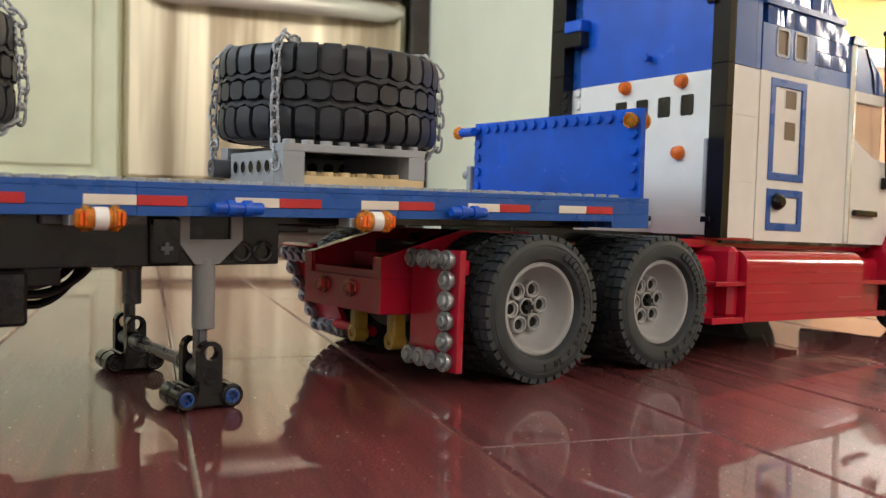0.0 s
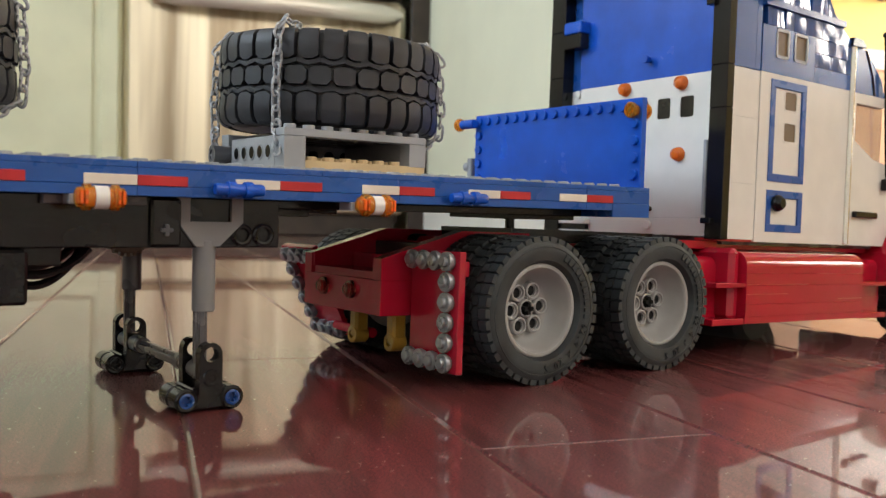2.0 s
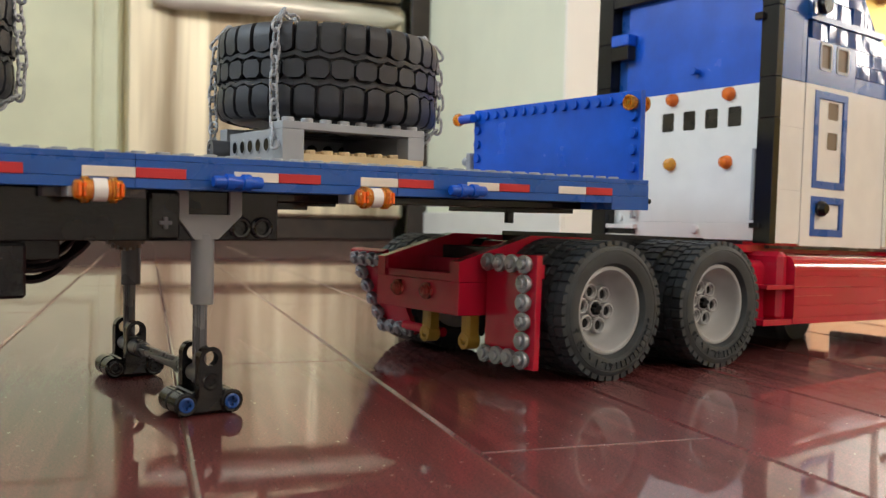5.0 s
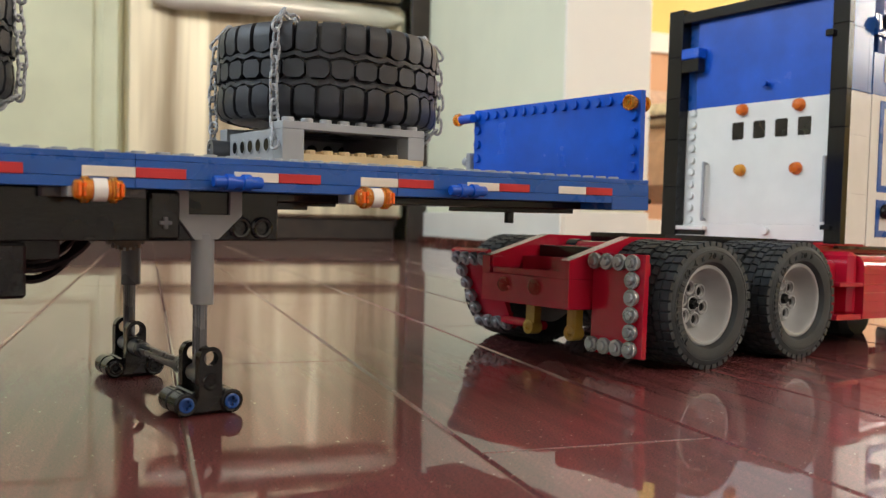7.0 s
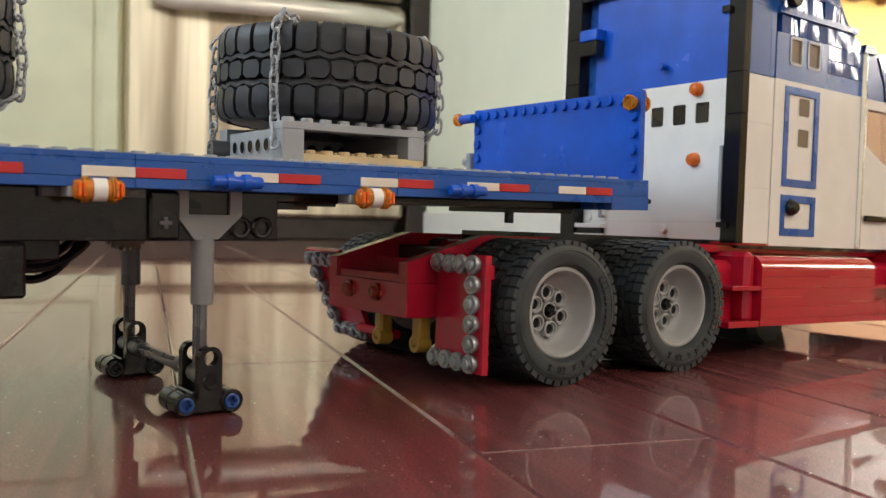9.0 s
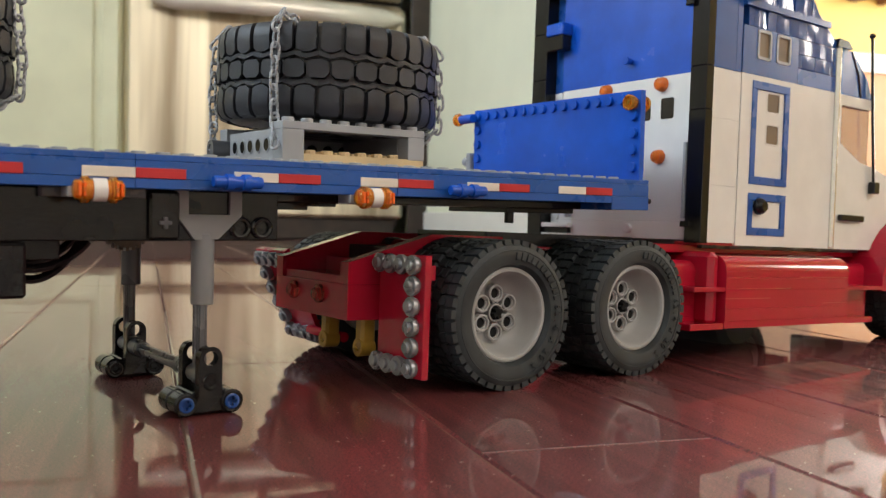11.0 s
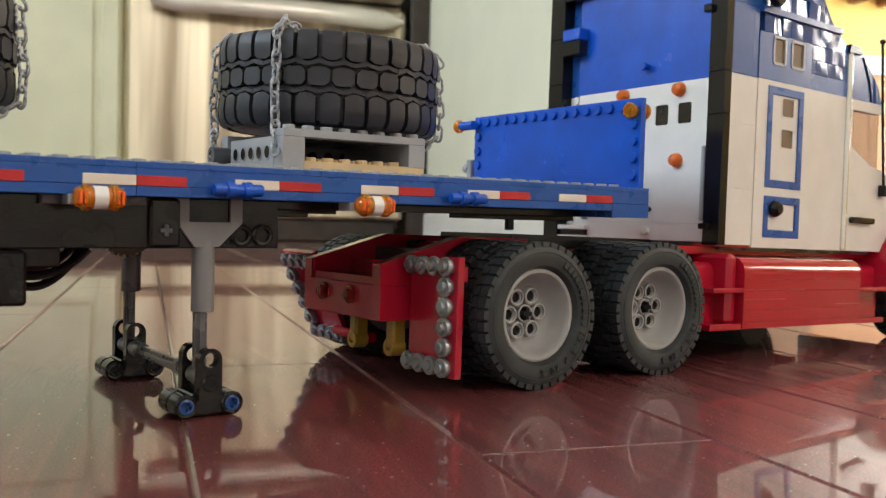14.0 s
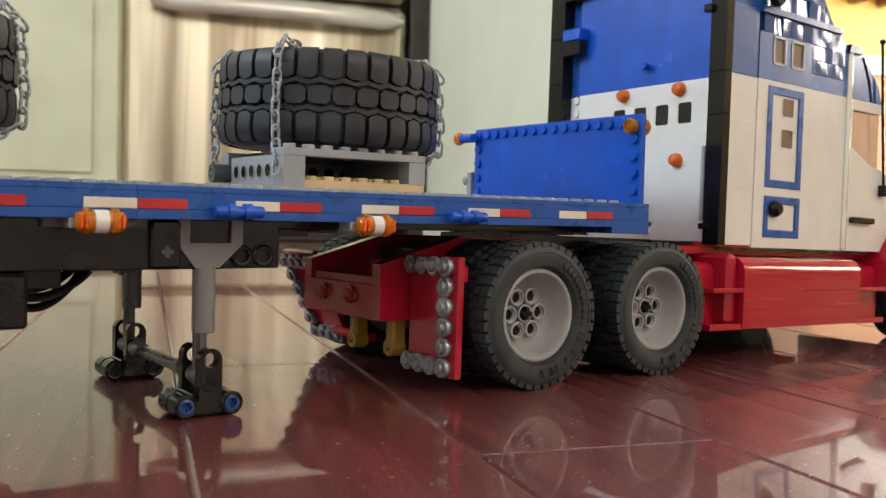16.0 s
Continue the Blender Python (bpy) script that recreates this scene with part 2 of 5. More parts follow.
def floor_material():
    m, t, p = nodes_of("cherry_stained_wood")
    tc, info = t.nodes.new("ShaderNodeTexCoord"), t.nodes.new("ShaderNodeObjectInfo")
    geo = t.nodes.new("ShaderNodeNewGeometry")
    mp = t.nodes.new("ShaderNodeMapping")
    mp.inputs["Scale"].default_value = (60, 2.5, 10)
    off = t.nodes.new("ShaderNodeVectorMath")
    off.operation = "MULTIPLY_ADD"
    add = t.nodes.new("ShaderNodeMath")
    add.operation = "ADD"
    t.links.new(info.outputs["Random"], add.inputs[0]), t.links.new(geo.outputs["Random Per Island"], add.inputs[1])
    t.links.new(add.outputs[0], off.inputs[0])
    off.inputs[1].default_value = (37, 91, 13)
    t.links.new(tc.outputs["Object"], mp.inputs["Vector"]), t.links.new(mp.outputs[0], off.inputs[2])
    grain = node(t, "ShaderNodeTexNoise", Scale=2.2, Detail=6.0, Distortion=0.8)
    t.links.new(off.outputs[0], grain.inputs["Vector"])
    blot = node(t, "ShaderNodeTexNoise", Scale=32.0, Detail=3.0)
    fine = node(t, "ShaderNodeTexNoise", Scale=700.0, Detail=1.0)
    speck = node(t, "ShaderNodeTexNoise", Scale=1300.0, Detail=2.0)
    dust = node(t, "ShaderNodeTexNoise", Scale=450.0, Detail=1.0)
    ripple = node(t, "ShaderNodeTexNoise", Scale=190.0, Detail=2.0)
    wear = node(t, "ShaderNodeTexNoise", Scale=1.0, Detail=5.0, Roughness=0.65)
    wmap = t.nodes.new("ShaderNodeMapping")
    wmap.inputs["Scale"].default_value = (55, 16, 10)
    t.links.new(tc.outputs["Object"], wmap.inputs["Vector"]), t.links.new(wmap.outputs[0], wear.inputs["Vector"])
    for n in (blot, fine, dust, speck, ripple):
        t.links.new(tc.outputs["Object"], n.inputs["Vector"])
    c = ramp_mix(t, grain.outputs["Fac"], (0.080, 0.0158, 0.0158), (0.168, 0.038, 0.038), 0.3, 0.7)
    mix = t.nodes.new("ShaderNodeMix")
    mix.data_type = "RGBA"
    spots = ramp_mix(t, dust.outputs["Fac"], (0, 0, 0), (1, 1, 1), 0.725, 0.76)
    t.links.new(spots, mix.inputs[0])
    pores = t.nodes.new("ShaderNodeMix")
    pores.data_type, pores.blend_type = "RGBA", "MULTIPLY"
    pores.inputs[0].default_value = 1.0
    t.links.new(c, pores.inputs[6])
    t.links.new(ramp_mix(t, speck.outputs["Fac"], (0.45, 0.42, 0.42), (1.7, 1.6, 1.6), 0.36, 0.64), pores.inputs[7])
    t.links.new(pores.outputs[2], mix.inputs[6])
    mix.inputs[7].default_value = (0.45, 0.36, 0.30, 1)
    t.links.new(mix.outputs[2], p.inputs["Base Color"])
    mr = node(t, "ShaderNodeMapRange")
    mr.inputs["To Min"].default_value, mr.inputs["To Max"].default_value = 0.0, 0.01
    scuff = node(t, "ShaderNodeMapRange")
    scuff.inputs["From Min"].default_value, scuff.inputs["From Max"].default_value = 0.4, 0.75
    scuff.inputs["To Min"].default_value, scuff.inputs["To Max"].default_value = 0.0, 0.025
    t.links.new(fine.outputs["Fac"], scuff.inputs["Value"])
    rough = t.nodes.new("ShaderNodeMath")
    rough.operation = "ADD"
    t.links.new(mr.outputs[0], rough.inputs[0]), t.links.new(scuff.outputs[0], rough.inputs[1])
    worn = node(t, "ShaderNodeMapRange")
    worn.inputs["From Min"].default_value, worn.inputs["From Max"].default_value = 0.53, 0.62
    worn.inputs["To Min"].default_value, worn.inputs["To Max"].default_value = 0.0, 0.03
    t.links.new(wear.outputs["Fac"], worn.inputs["Value"])
    total = t.nodes.new("ShaderNodeMath")
    total.operation = "ADD"
    t.links.new(rough.outputs[0], total.inputs[0]), t.links.new(worn.outputs[0], total.inputs[1])
    t.links.new(blot.outputs["Fac"], mr.inputs["Value"]), t.links.new(total.outputs[0], p.inputs["Coat Roughness"])
    p.inputs["Coat Weight"].default_value, p.inputs["Roughness"].default_value = 0.93, 0.5
    p.inputs["Coat IOR"].default_value = 1.50
    b0 = node(t, "ShaderNodeBump", Strength=0.015, Distance=0.0003)
    t.links.new(grain.outputs["Fac"], b0.inputs["Height"])
    b1 = node(t, "ShaderNodeBump", Strength=0.012, Distance=0.0002)
    t.links.new(b0.outputs[0], b1.inputs["Normal"])
    b2 = node(t, "ShaderNodeBump", Strength=0.006, Distance=0.003)
    t.links.new(fine.outputs["Fac"], b1.inputs["Height"]), t.links.new(blot.outputs["Fac"], b2.inputs["Height"])
    b3 = node(t, "ShaderNodeBump", Strength=0.04, Distance=0.0003)
    t.links.new(ripple.outputs["Fac"], b3.inputs["Height"]), t.links.new(b1.outputs[0], b3.inputs["Normal"])
    t.links.new(b3.outputs[0], b2.inputs["Normal"]), t.links.new(b2.outputs[0], p.inputs["Normal"]), t.links.new(b2.outputs[0], p.inputs["Coat Normal"])
    return m


FLOORWOOD = floor_material()
GROUT = surface("pale_joint_brown", (0.15, 0.085, 0.060), 0.7, vary=0.5, scale=40)


def slab(name, u0, u1, v0, v1, z0, z1, material, label="", category="", kind="structure", parent=None, b=0.002):
    bm = mesh()
    box(bm, u0, u1, v0, v1, z0, z1, b)
    ob = part(name, bm, material, parent, scale=1.0)
    if parent is None:
        ob.matrix_basis = house(0, 0, 0)
    return tagged(ob, label, category, kind=kind if parent is None else "")


U0, U1, V0, V1, H = -2.6, 4.4, -1.9, 3.6, 2.5
floor_ob = slab("floor", U0, U1, V0, V1, -0.03, -0.0009, GROUT, "glossy dark cherry plank floor with paler brown joints", "floor")
slab("ceiling", U0, U1, V0, V1, H, H + 0.1, CEIL, "plain white painted ceiling", "ceiling")


def holed_wall(name, side, at, a0, a1, holes, material, label):
    """A wall 0.12 m thick with openings (a0, a1, z0, z1) through it."""
    bm = mesh()
    th = 0.12 if at > 0 else -0.12
    put = (lambda p0, p1, z0, z1: box(bm, at, at + th, p0, p1, z0, z1, 0.001)) if side == "u" else (lambda p0, p1, z0, z1: box(bm, p0, p1, at, at + th, z0, z1, 0.001))
    x = a0
    for p0, p1, z0, z1 in holes:
        put(x, p0, 0, H), put(p0, p1, 0, z0), put(p0, p1, z1, H)
        x = p1
    put(x, a1, 0, H)
    ob = part(name, bm, material, scale=1.0)
    ob.matrix_basis = house(0, 0, 0)
    return tagged(ob, label, "wall", kind="structure")


WEST = (-1.1, 2.2, 1.25, 2.4)
EAST = (-0.50, 0.30, 0.80, 1.65)
PATIO = (1.7, 3.3, 0.25, 2.2)
SOUTH = (0.3, 3.3, 1.45, 2.4)
holed_wall("wall_west", "u", U0, V0, V1, [WEST], WALLPAINT, "pale green painted wall with a window")
holed_wall("wall_east", "u", U1, V0, V1, [EAST, PATIO], YELLOWWALL, "yellow painted wall with a wide window")
holed_wall("wall_south", "v", V0, U0, U1, [SOUTH], WALLWHITE, "white painted wall with a window")
holed_wall("wall_north", "v", V1, U0, U1, [], YELLOWWALL, "yellow painted wall above a white chair rail")


def window_frame(name, side, at, hole, bars):
    p0, p1, z0, z1 = hole
    w = thing(name, "white painted window frame with glazing bars", "window", m=house(0, 0, 0))
    tagged(w, kind="structure")
    th = 0.07 if at > 0 else -0.07

    def piece(a, b, c, d, nm):
        bm = mesh()
        if side == "u":
            box(bm, at + 0.02 * (1 if at > 0 else -1), at + th, a, b, c, d, 0.004)
        else:
            box(bm, a, b, at + 0.02 * (1 if at > 0 else -1), at + th, c, d, 0.004)
        part(nm, bm, TRIM, w, scale=1.0)
    piece(p0, p0 + 0.05, z0, z1, "stile"), piece(p1 - 0.05, p1, z0, z1, "stile")
    piece(p0 + 0.05, p1 - 0.05, z0, z0 + 0.05, "sill_rail"), piece(p0 + 0.05, p1 - 0.05, z1 - 0.05, z1, "head_rail")
    for i in range(1, bars):
        x = p0 + (p1 - p0) * i / bars
        piece(x - 0.018, x + 0.018, z0 + 0.05, z1 - 0.05, "glazing_bar")
    zm = (z0 + z1) / 2
    for i in range(bars):
        a, b = p0 + (p1 - p0) * i / bars + 0.05, p0 + (p1 - p0) * (i + 1) / bars - 0.05
        piece(a, b, zm - 0.015, zm + 0.015, "crossbar")


window_frame("window_1", "u", U0, WEST, 4)
window_frame("window_2", "u", U1, EAST, 5)
window_frame("window_4", "u", U1, PATIO, 2)
window_frame("window_3", "v", V0, SOUTH, 3)


def facing(u, v, z, du, dv):
    h = house(0, 0, 0)
    return look(h @ Vector((u, v, z)), h @ Vector((u + du, v + dv, z)))


window_light("west_window_sky", facing(U0 - 0.13, 0.55, 1.82, 1, 0), 3.3, 1.15, 112, (0.75, 0.88, 1.0))
window_light("east_window_sky", facing(U1 + 0.13, -0.1, 1.22, -1, 0), 0.8, 0.85, 47, (1.0, 0.95, 0.86))
window_light("patio_window_sky", facing(U1 + 0.13, 2.5, 1.22, -1, 0), 1.6, 1.95, 108, (1.0, 0.97, 0.90))
window_light("south_window_sky", facing(1.8, V0 - 0.13, 1.92, 0, 1), 3.0, 0.95, 53, (1.0, 0.90, 0.78))

# partition wall beside the fridge, its moulding and baseboard
slab("wall_partition", 0.90, 1.12, 1.86, V1, 0, H, WALLPAINT, "pale green partition wall beside the fridge", "wall")
# this end catches more light, which the whiter colour imitates
slab("wall_end_lit", 0.899, 1.121, 1.852, 1.86, 0.105, H, WALLWHITE, "end of the partition wall, its brighter light put into a whiter colour", "wall")
slab("baseboard", 0.889, 0.90, 1.842, 2.9, 0.012, 0.10, TRIM, "white painted baseboard", "trim")
slab("baseboard_end", 0.90, 1.12, 1.842, 1.852, 0.012, 0.10, TRIM, "white painted baseboard", "trim")
slab("trim_shoe", 0.872, 0.889, 1.83, 2.9, 0, 0.020, SHOE, "brown wooden shoe moulding along the baseboard", "trim")
# added dark sheet: stands for the shade in the gap beside the fridge
slab("gap_shade_panel", 0.835, 0.90, 2.90, 2.92, 0, 2.2, DARKWOOD, "dark panel in place of the shaded gap between fridge and wall", "panel")
# dining room wall: wainscot and rail
slab("wainscot", 1.12, U1, 3.585, V1, 0.10, 0.86, TERRA, "terracotta painted lower wall", "wall")
slab("trim_chair_rail", 1.12, U1, 3.565, V1, 0.86, 0.95, TRIM, "white chair rail", "trim")
slab("baseboard_dining", 1.12, U1, 3.57, V1, 0, 0.10, TRIM, "white painted baseboard", "trim")


def fridge():
    f = thing("fridge", "brushed steel fridge with a bottom freezer drawer", "fridge", m=house(0, 0, 0))
    def piece(nm, u0, u1, v0, v1, z0, z1, mat, b=0.012):
        bm = mesh()
        box(bm, u0, u1, v0, v1, z0, z1, b)
        return part(nm, bm, mat, f, scale=1.0)
    piece("cabinet_body", -0.075, 0.828, 3.0, 3.58, 0.04, 1.76, DARKWOOD)
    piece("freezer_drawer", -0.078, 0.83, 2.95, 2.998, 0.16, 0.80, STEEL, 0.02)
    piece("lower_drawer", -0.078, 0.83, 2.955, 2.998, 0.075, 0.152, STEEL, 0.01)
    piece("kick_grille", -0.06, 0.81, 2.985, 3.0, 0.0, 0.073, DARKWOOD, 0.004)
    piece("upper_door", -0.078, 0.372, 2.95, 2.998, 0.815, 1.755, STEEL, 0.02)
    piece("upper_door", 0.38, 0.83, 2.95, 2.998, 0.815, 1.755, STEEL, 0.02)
    bm = mesh()
    pts = [(0.0 + 0.80 * i / 24, 2.905 - 0.03 * math.sin(math.pi * i / 24), 0.74) for i in range(25)]
    sweep(bm, pts, 0.020, 14)
    for v in bm.verts:
        end = min(1.0, 0.35 + 12 * min(v.co.x, 0.80 - v.co.x))
        v.co.z = 0.74 + (v.co.z - 0.74) * 1.6 * end
    part("drawer_handle", bm, HANDLE, f, "bowed steel handle", scale=1.0)
    for u in (0.02, 0.78):
        bm = mesh()
        box(bm, u - 0.015, u + 0.015, 2.90, 2.955, 0.72, 0.75, 0.004)
        part("handle_post", bm, STEEL, f, scale=1.0)


def kitchen_cabinet(u0, u1, group):
    c = thing("kitchen_cabinet", "cream painted kitchen base cabinet with raised panel door", "cabinet", group, house(0, 0, 0))
    def piece(nm, a, b, v0, v1, z0, z1, mat, bev=0.004, parent=c):
        bm = mesh()
        box(bm, a, b, v0, v1, z0, z1, bev)
        return part(nm, bm, mat, parent, scale=1.0)
    piece("carcass", u0, u1, 2.975, 3.58, 0.10, 0.87, CABINET)
    piece("toe_kick", u0, u1, 3.03, 3.06, 0, 0.10, DARKWOOD)
    d = piece("door", u0 + 0.012, u1 - 0.012, 2.952, 2.974, 0.115, 0.862, CABINET)
    g = 0.062
    for a, b, z0, z1 in ((u0 + 0.012, u0 + g, 0.115, 0.862), (u1 - g, u1 - 0.012, 0.115, 0.862), (u0 + g, u1 - g, 0.752, 0.862), (u0 + g, u1 - g, 0.115, 0.175)):
        piece("door_rail", a, b, 2.943, 2.953, z0, z1, CABINET, 0.003, d)
    piece("raised_panel", u0 + g + 0.022, u1 - g - 0.022, 2.943, 2.953, 0.20, 0.732, CABINET, 0.006, d)


fridge()
for a, b in ((-0.535, -0.0795), (-1.005, -0.540), (-1.465, -1.015), (-1.925, -1.475)):
    kitchen_cabinet(a, b, "base cabinets beside the fridge")
slab("backsplash", U0, -0.09, 3.575, V1, 0.912, H, WALLWHITE, "cream painted wall above the worktop", "wall")
slab("worktop", U0, -0.09, 2.92, 3.58, 0.872, 0.91, COUNTER, "cream stone worktop on the base cabinets", "worktop", kind="")


def dining_chair():
    c = thing("upholstered_chair", "pink beige upholstered chair with a striped blanket", "chair", m=house(2.05, 2.95, 0, 10))
    bm = mesh()
    box(bm, -0.3, 0.3, -0.3, 0.3, 0.16, 0.44, 0.06)
    part("seat", bm, CUSHION, c, scale=1.0)
    bm = mesh()
    box(bm, -0.3, 0.3, 0.2, 0.3, 0.44, 0.62, 0.04)
    part("backrest", bm, CUSHION, c, scale=1.0)
    for x in (-0.25, 0.25):
        for y in (-0.25, 0.25):
            bm = mesh()
            lathe(bm, [(0, 0), (0.016, 0), (0.024, 0.16), (0, 0.16)], (x, y, 0), n=10)
            part("leg", bm, DARKWOOD, c, scale=1.0)
    bm = mesh()
    box(bm, -0.31, 0.31, -0.31, 0.19, 0.445, 0.52, 0.03)
    t = part("folded_blanket", bm, BLANKET, scale=1.0)
    t.matrix_basis = house(2.05, 2.95, 0, 10)
    tagged(t, "folded cream blanket with dark stripes on the chair", "blanket")
    for x in (-0.24, -0.1, 0.04, 0.18):
        bm = mesh()
        box(bm, x - 0.012, x + 0.012, -0.314, 0.18, 0.452, 0.5235, 0.012)
        part("stripe", bm, DARKWOOD, t, scale=1.0)
    bm = mesh()
    box(bm, -0.313, 0.313, -0.315, 0.1, 0.462, 0.475, 0.005)
    part("stripe", bm, DARKWOOD, t, scale=1.0)


dining_chair()


def wall_shelf():
    s = thing("wall_shelf", "brown wooden wall shelf with turned pegs", "shelf", m=house(0, 0, 0))
    bm = mesh()
    box(bm, 3.2, 4.1, 3.45, 3.6, 1.36, 1.40, 0.006)
    part("board", bm, SHELFWOOD, s, scale=1.0)
    for u in (3.3, 3.48, 3.66, 3.84, 4.02):
        bm = mesh()
        box(bm, u - 0.03, u + 0.03, 3.5, 3.6, 1.20, 1.36, 0.01)
        part("peg", bm, SHELFWOOD, s, scale=1.0)


SHELFWOOD = surface("oiled_brown_wood", (0.22, 0.11, 0.05), 0.4, vary=0.3, scale=20)
wall_shelf()

# ---- wheels ----
def lug(bm, poly, r0, r1, taper=0.92):
    """A tread block: a polygon of (angle in degrees, height), standing from radius r0 to r1 on a cylinder about z."""
    ca, cz = sum(a for a, z in poly) / len(poly), sum(z for a, z in poly) / len(poly)
    low, top = [], []
    for a, z in poly:
        q = radians(a)
        low.append(bm.verts.new((r0 * math.cos(q), r0 * math.sin(q), z)))
        q, s = radians(ca), r1 * radians(a - ca) * taper
        zz = cz + (z - cz) * taper
        top.append(bm.verts.new((r1 * math.cos(q) - s * math.sin(q), r1 * math.sin(q) + s * math.cos(q), zz)))
    bm.faces.new(top)
    for i in range(len(poly)):
        j = (i + 1) % len(poly)
        bm.faces.new((low[i], low[j], top[j], top[i]))


def writing(bm, text, radius, start, step, size, depth, face):
    """Raised characters round a ring that faces -z at height face."""
    for i, ch in enumerate(text):
        if ch == " ":
            continue
        cu = bpy.data.curves.new("letters", "FONT")
        cu.body, cu.size, cu.extrude, cu.align_x, cu.resolution_u = ch, size, depth, "CENTER", 2
        tmp = bpy.data.objects.new("letters", cu)
        me = bpy.data.meshes.new_from_object(tmp)
        a = start + step * i
        m = Matrix.Rotation(radians(a), 4, "Z") @ Matrix.Translation((radius, 0, face)) @ Matrix.Rotation(radians(90), 4, "Z") @ Matrix.Rotation(radians(180), 4, "X")
        me.transform(m)
        bm.from_mesh(me)
        bpy.data.objects.remove(tmp)
        bpy.data.curves.remove(cu)
        bpy.data.meshes.remove(me)


def truck_wheel_meshes():
    """Tyre 62.4 x 20 and its rim, about z, outer face towards -z."""
    bm = mesh()
    # the outer wall bulges past the rim
    prof = [(18.6, -7.6), (19.5, -10.4), (20.6, -12.2), (24.3, -12.9), (27.0, -12.7), (28.4, -11.8), (28.9, -10.7), (29.0, -2.3), (28.9, 6.1), (28.5, 7.1), (27.2, 8.1), (24.5, 8.8), (21.0, 9.2), (19.6, 8.8), (18.6, 7.6)]
    lathe(bm, prof, n=72, close=True)
    lathe(bm, [(25.8, -12.6), (25.9, -13.0), (26.3, -13.0), (26.4, -12.6)], n=72)
    tyre = mesh_of("tyre", bm, RUBBER_D)
    bm = mesh()
    k = 40
    for i in range(k):
        a = 360 / k * i
        for s, o in ((-1, 0), (1, 4.5)):
            lug(bm, [(a + o - 3.8, s * 5.0 - 2.3), (a + o + 3.1, s * 4.6 - 2.3), (a + o + 3.6, s * 9.9 - 2.3), (a + o - 3.3, s * 9.9 - 2.3)], 28.2, 30.3, 0.94)
            lug(bm, [(a + o - 4.3, s * 0.5 - 2.3), (a + o + 2.6, s * 0.3 - 2.3), (a + o + 3.9, s * 4.1 - 2.3), (a + o - 2.8, s * 4.4 - 2.3)], 28.6, 30.1, 0.95)
    tread = mesh_of("tread", bm, RUBBER_D)
    bm = mesh()
    writing(bm, "62.4 x 20 S", 22.3, 18, 6.9, 4.4, 0.5, -12.8)
    for a in range(-62, 14, 7):
        box(bm, 22.3, 25.2, -0.9, 0.9, -13.35, -12.3, 0.1)
        bmesh.ops.rotate(bm, verts=bm.verts[-24:], cent=(0, 0, 0), matrix=Matrix.Rotation(radians(a), 3, "Z"))
    letters = mesh_of("lettering", bm, RUBBER_D)
    bm = mesh()
    lathe(bm, [(18.6, -7.0), (19.3, -9.0), (19.2, -9.8), (18.5, -10.2), (17.6, -10.1), (17.1, -9.4), (16.8, -8.0), (16.0, -4.6), (14.8, -1.6), (13.2, 0.6), (11.6, 1.4), (3.0, 1.5), (3.0, 6), (0, 6)], n=48)
    lathe(bm, [(18.9, -8.0), (18.9, 9.0), (12, 9.0), (12, 3)], n=32)
    for i in range(6):
        q = radians(60 * i - 5)
        c = (8.0 * math.cos(q), 8.0 * math.sin(q), 0)
        lathe(bm, [(2.2, 1.5), (2.2, -0.6), (2.75, -0.7), (2.8, -1.5), (3.1, -1.7), (3.7, -1.4), (3.9, 1.5)], c, n=16)
        for h in (-1, 1):
            e = Vector((c[0], c[1], 0)) * 0.56
            w = Vector((-c[1], c[0], 0)).normalized() * 1.1 * h
            rod(bm, (e.x + w.x, e.y + w.y, 1.5), "z", 0.6, -2.6, 6, 0.1)
    lathe(bm, [(3.0, 1.5), (3.0, -1.6), (3.3, -1.9), (3.8, -1.7), (3.9, 1.5)], n=16)
    rim = mesh_of("rim", bm, RIMGREY)
    bm = mesh()
    rod(bm, (0, 0, 1.5), "z", 2.2, -1.2, 14, 0.02)
    hole = mesh_of("rim_hole", bm, PITCH)
    bm = mesh()
    box(bm, -2.4, 2.4, -0.9, 0.9, -3.4, 1.4, 0.1)
    box(bm, -0.9, 0.9, -2.4, 2.4, -3.4, 1.4, 0.1)
    rod(bm, (0, 0, 1.4), "z", 2.95, -2.0, 14, 0.05)
    hub = mesh_of("axle_end", bm, PITCH)
    return tyre, tread, letters, rim, hub, hole


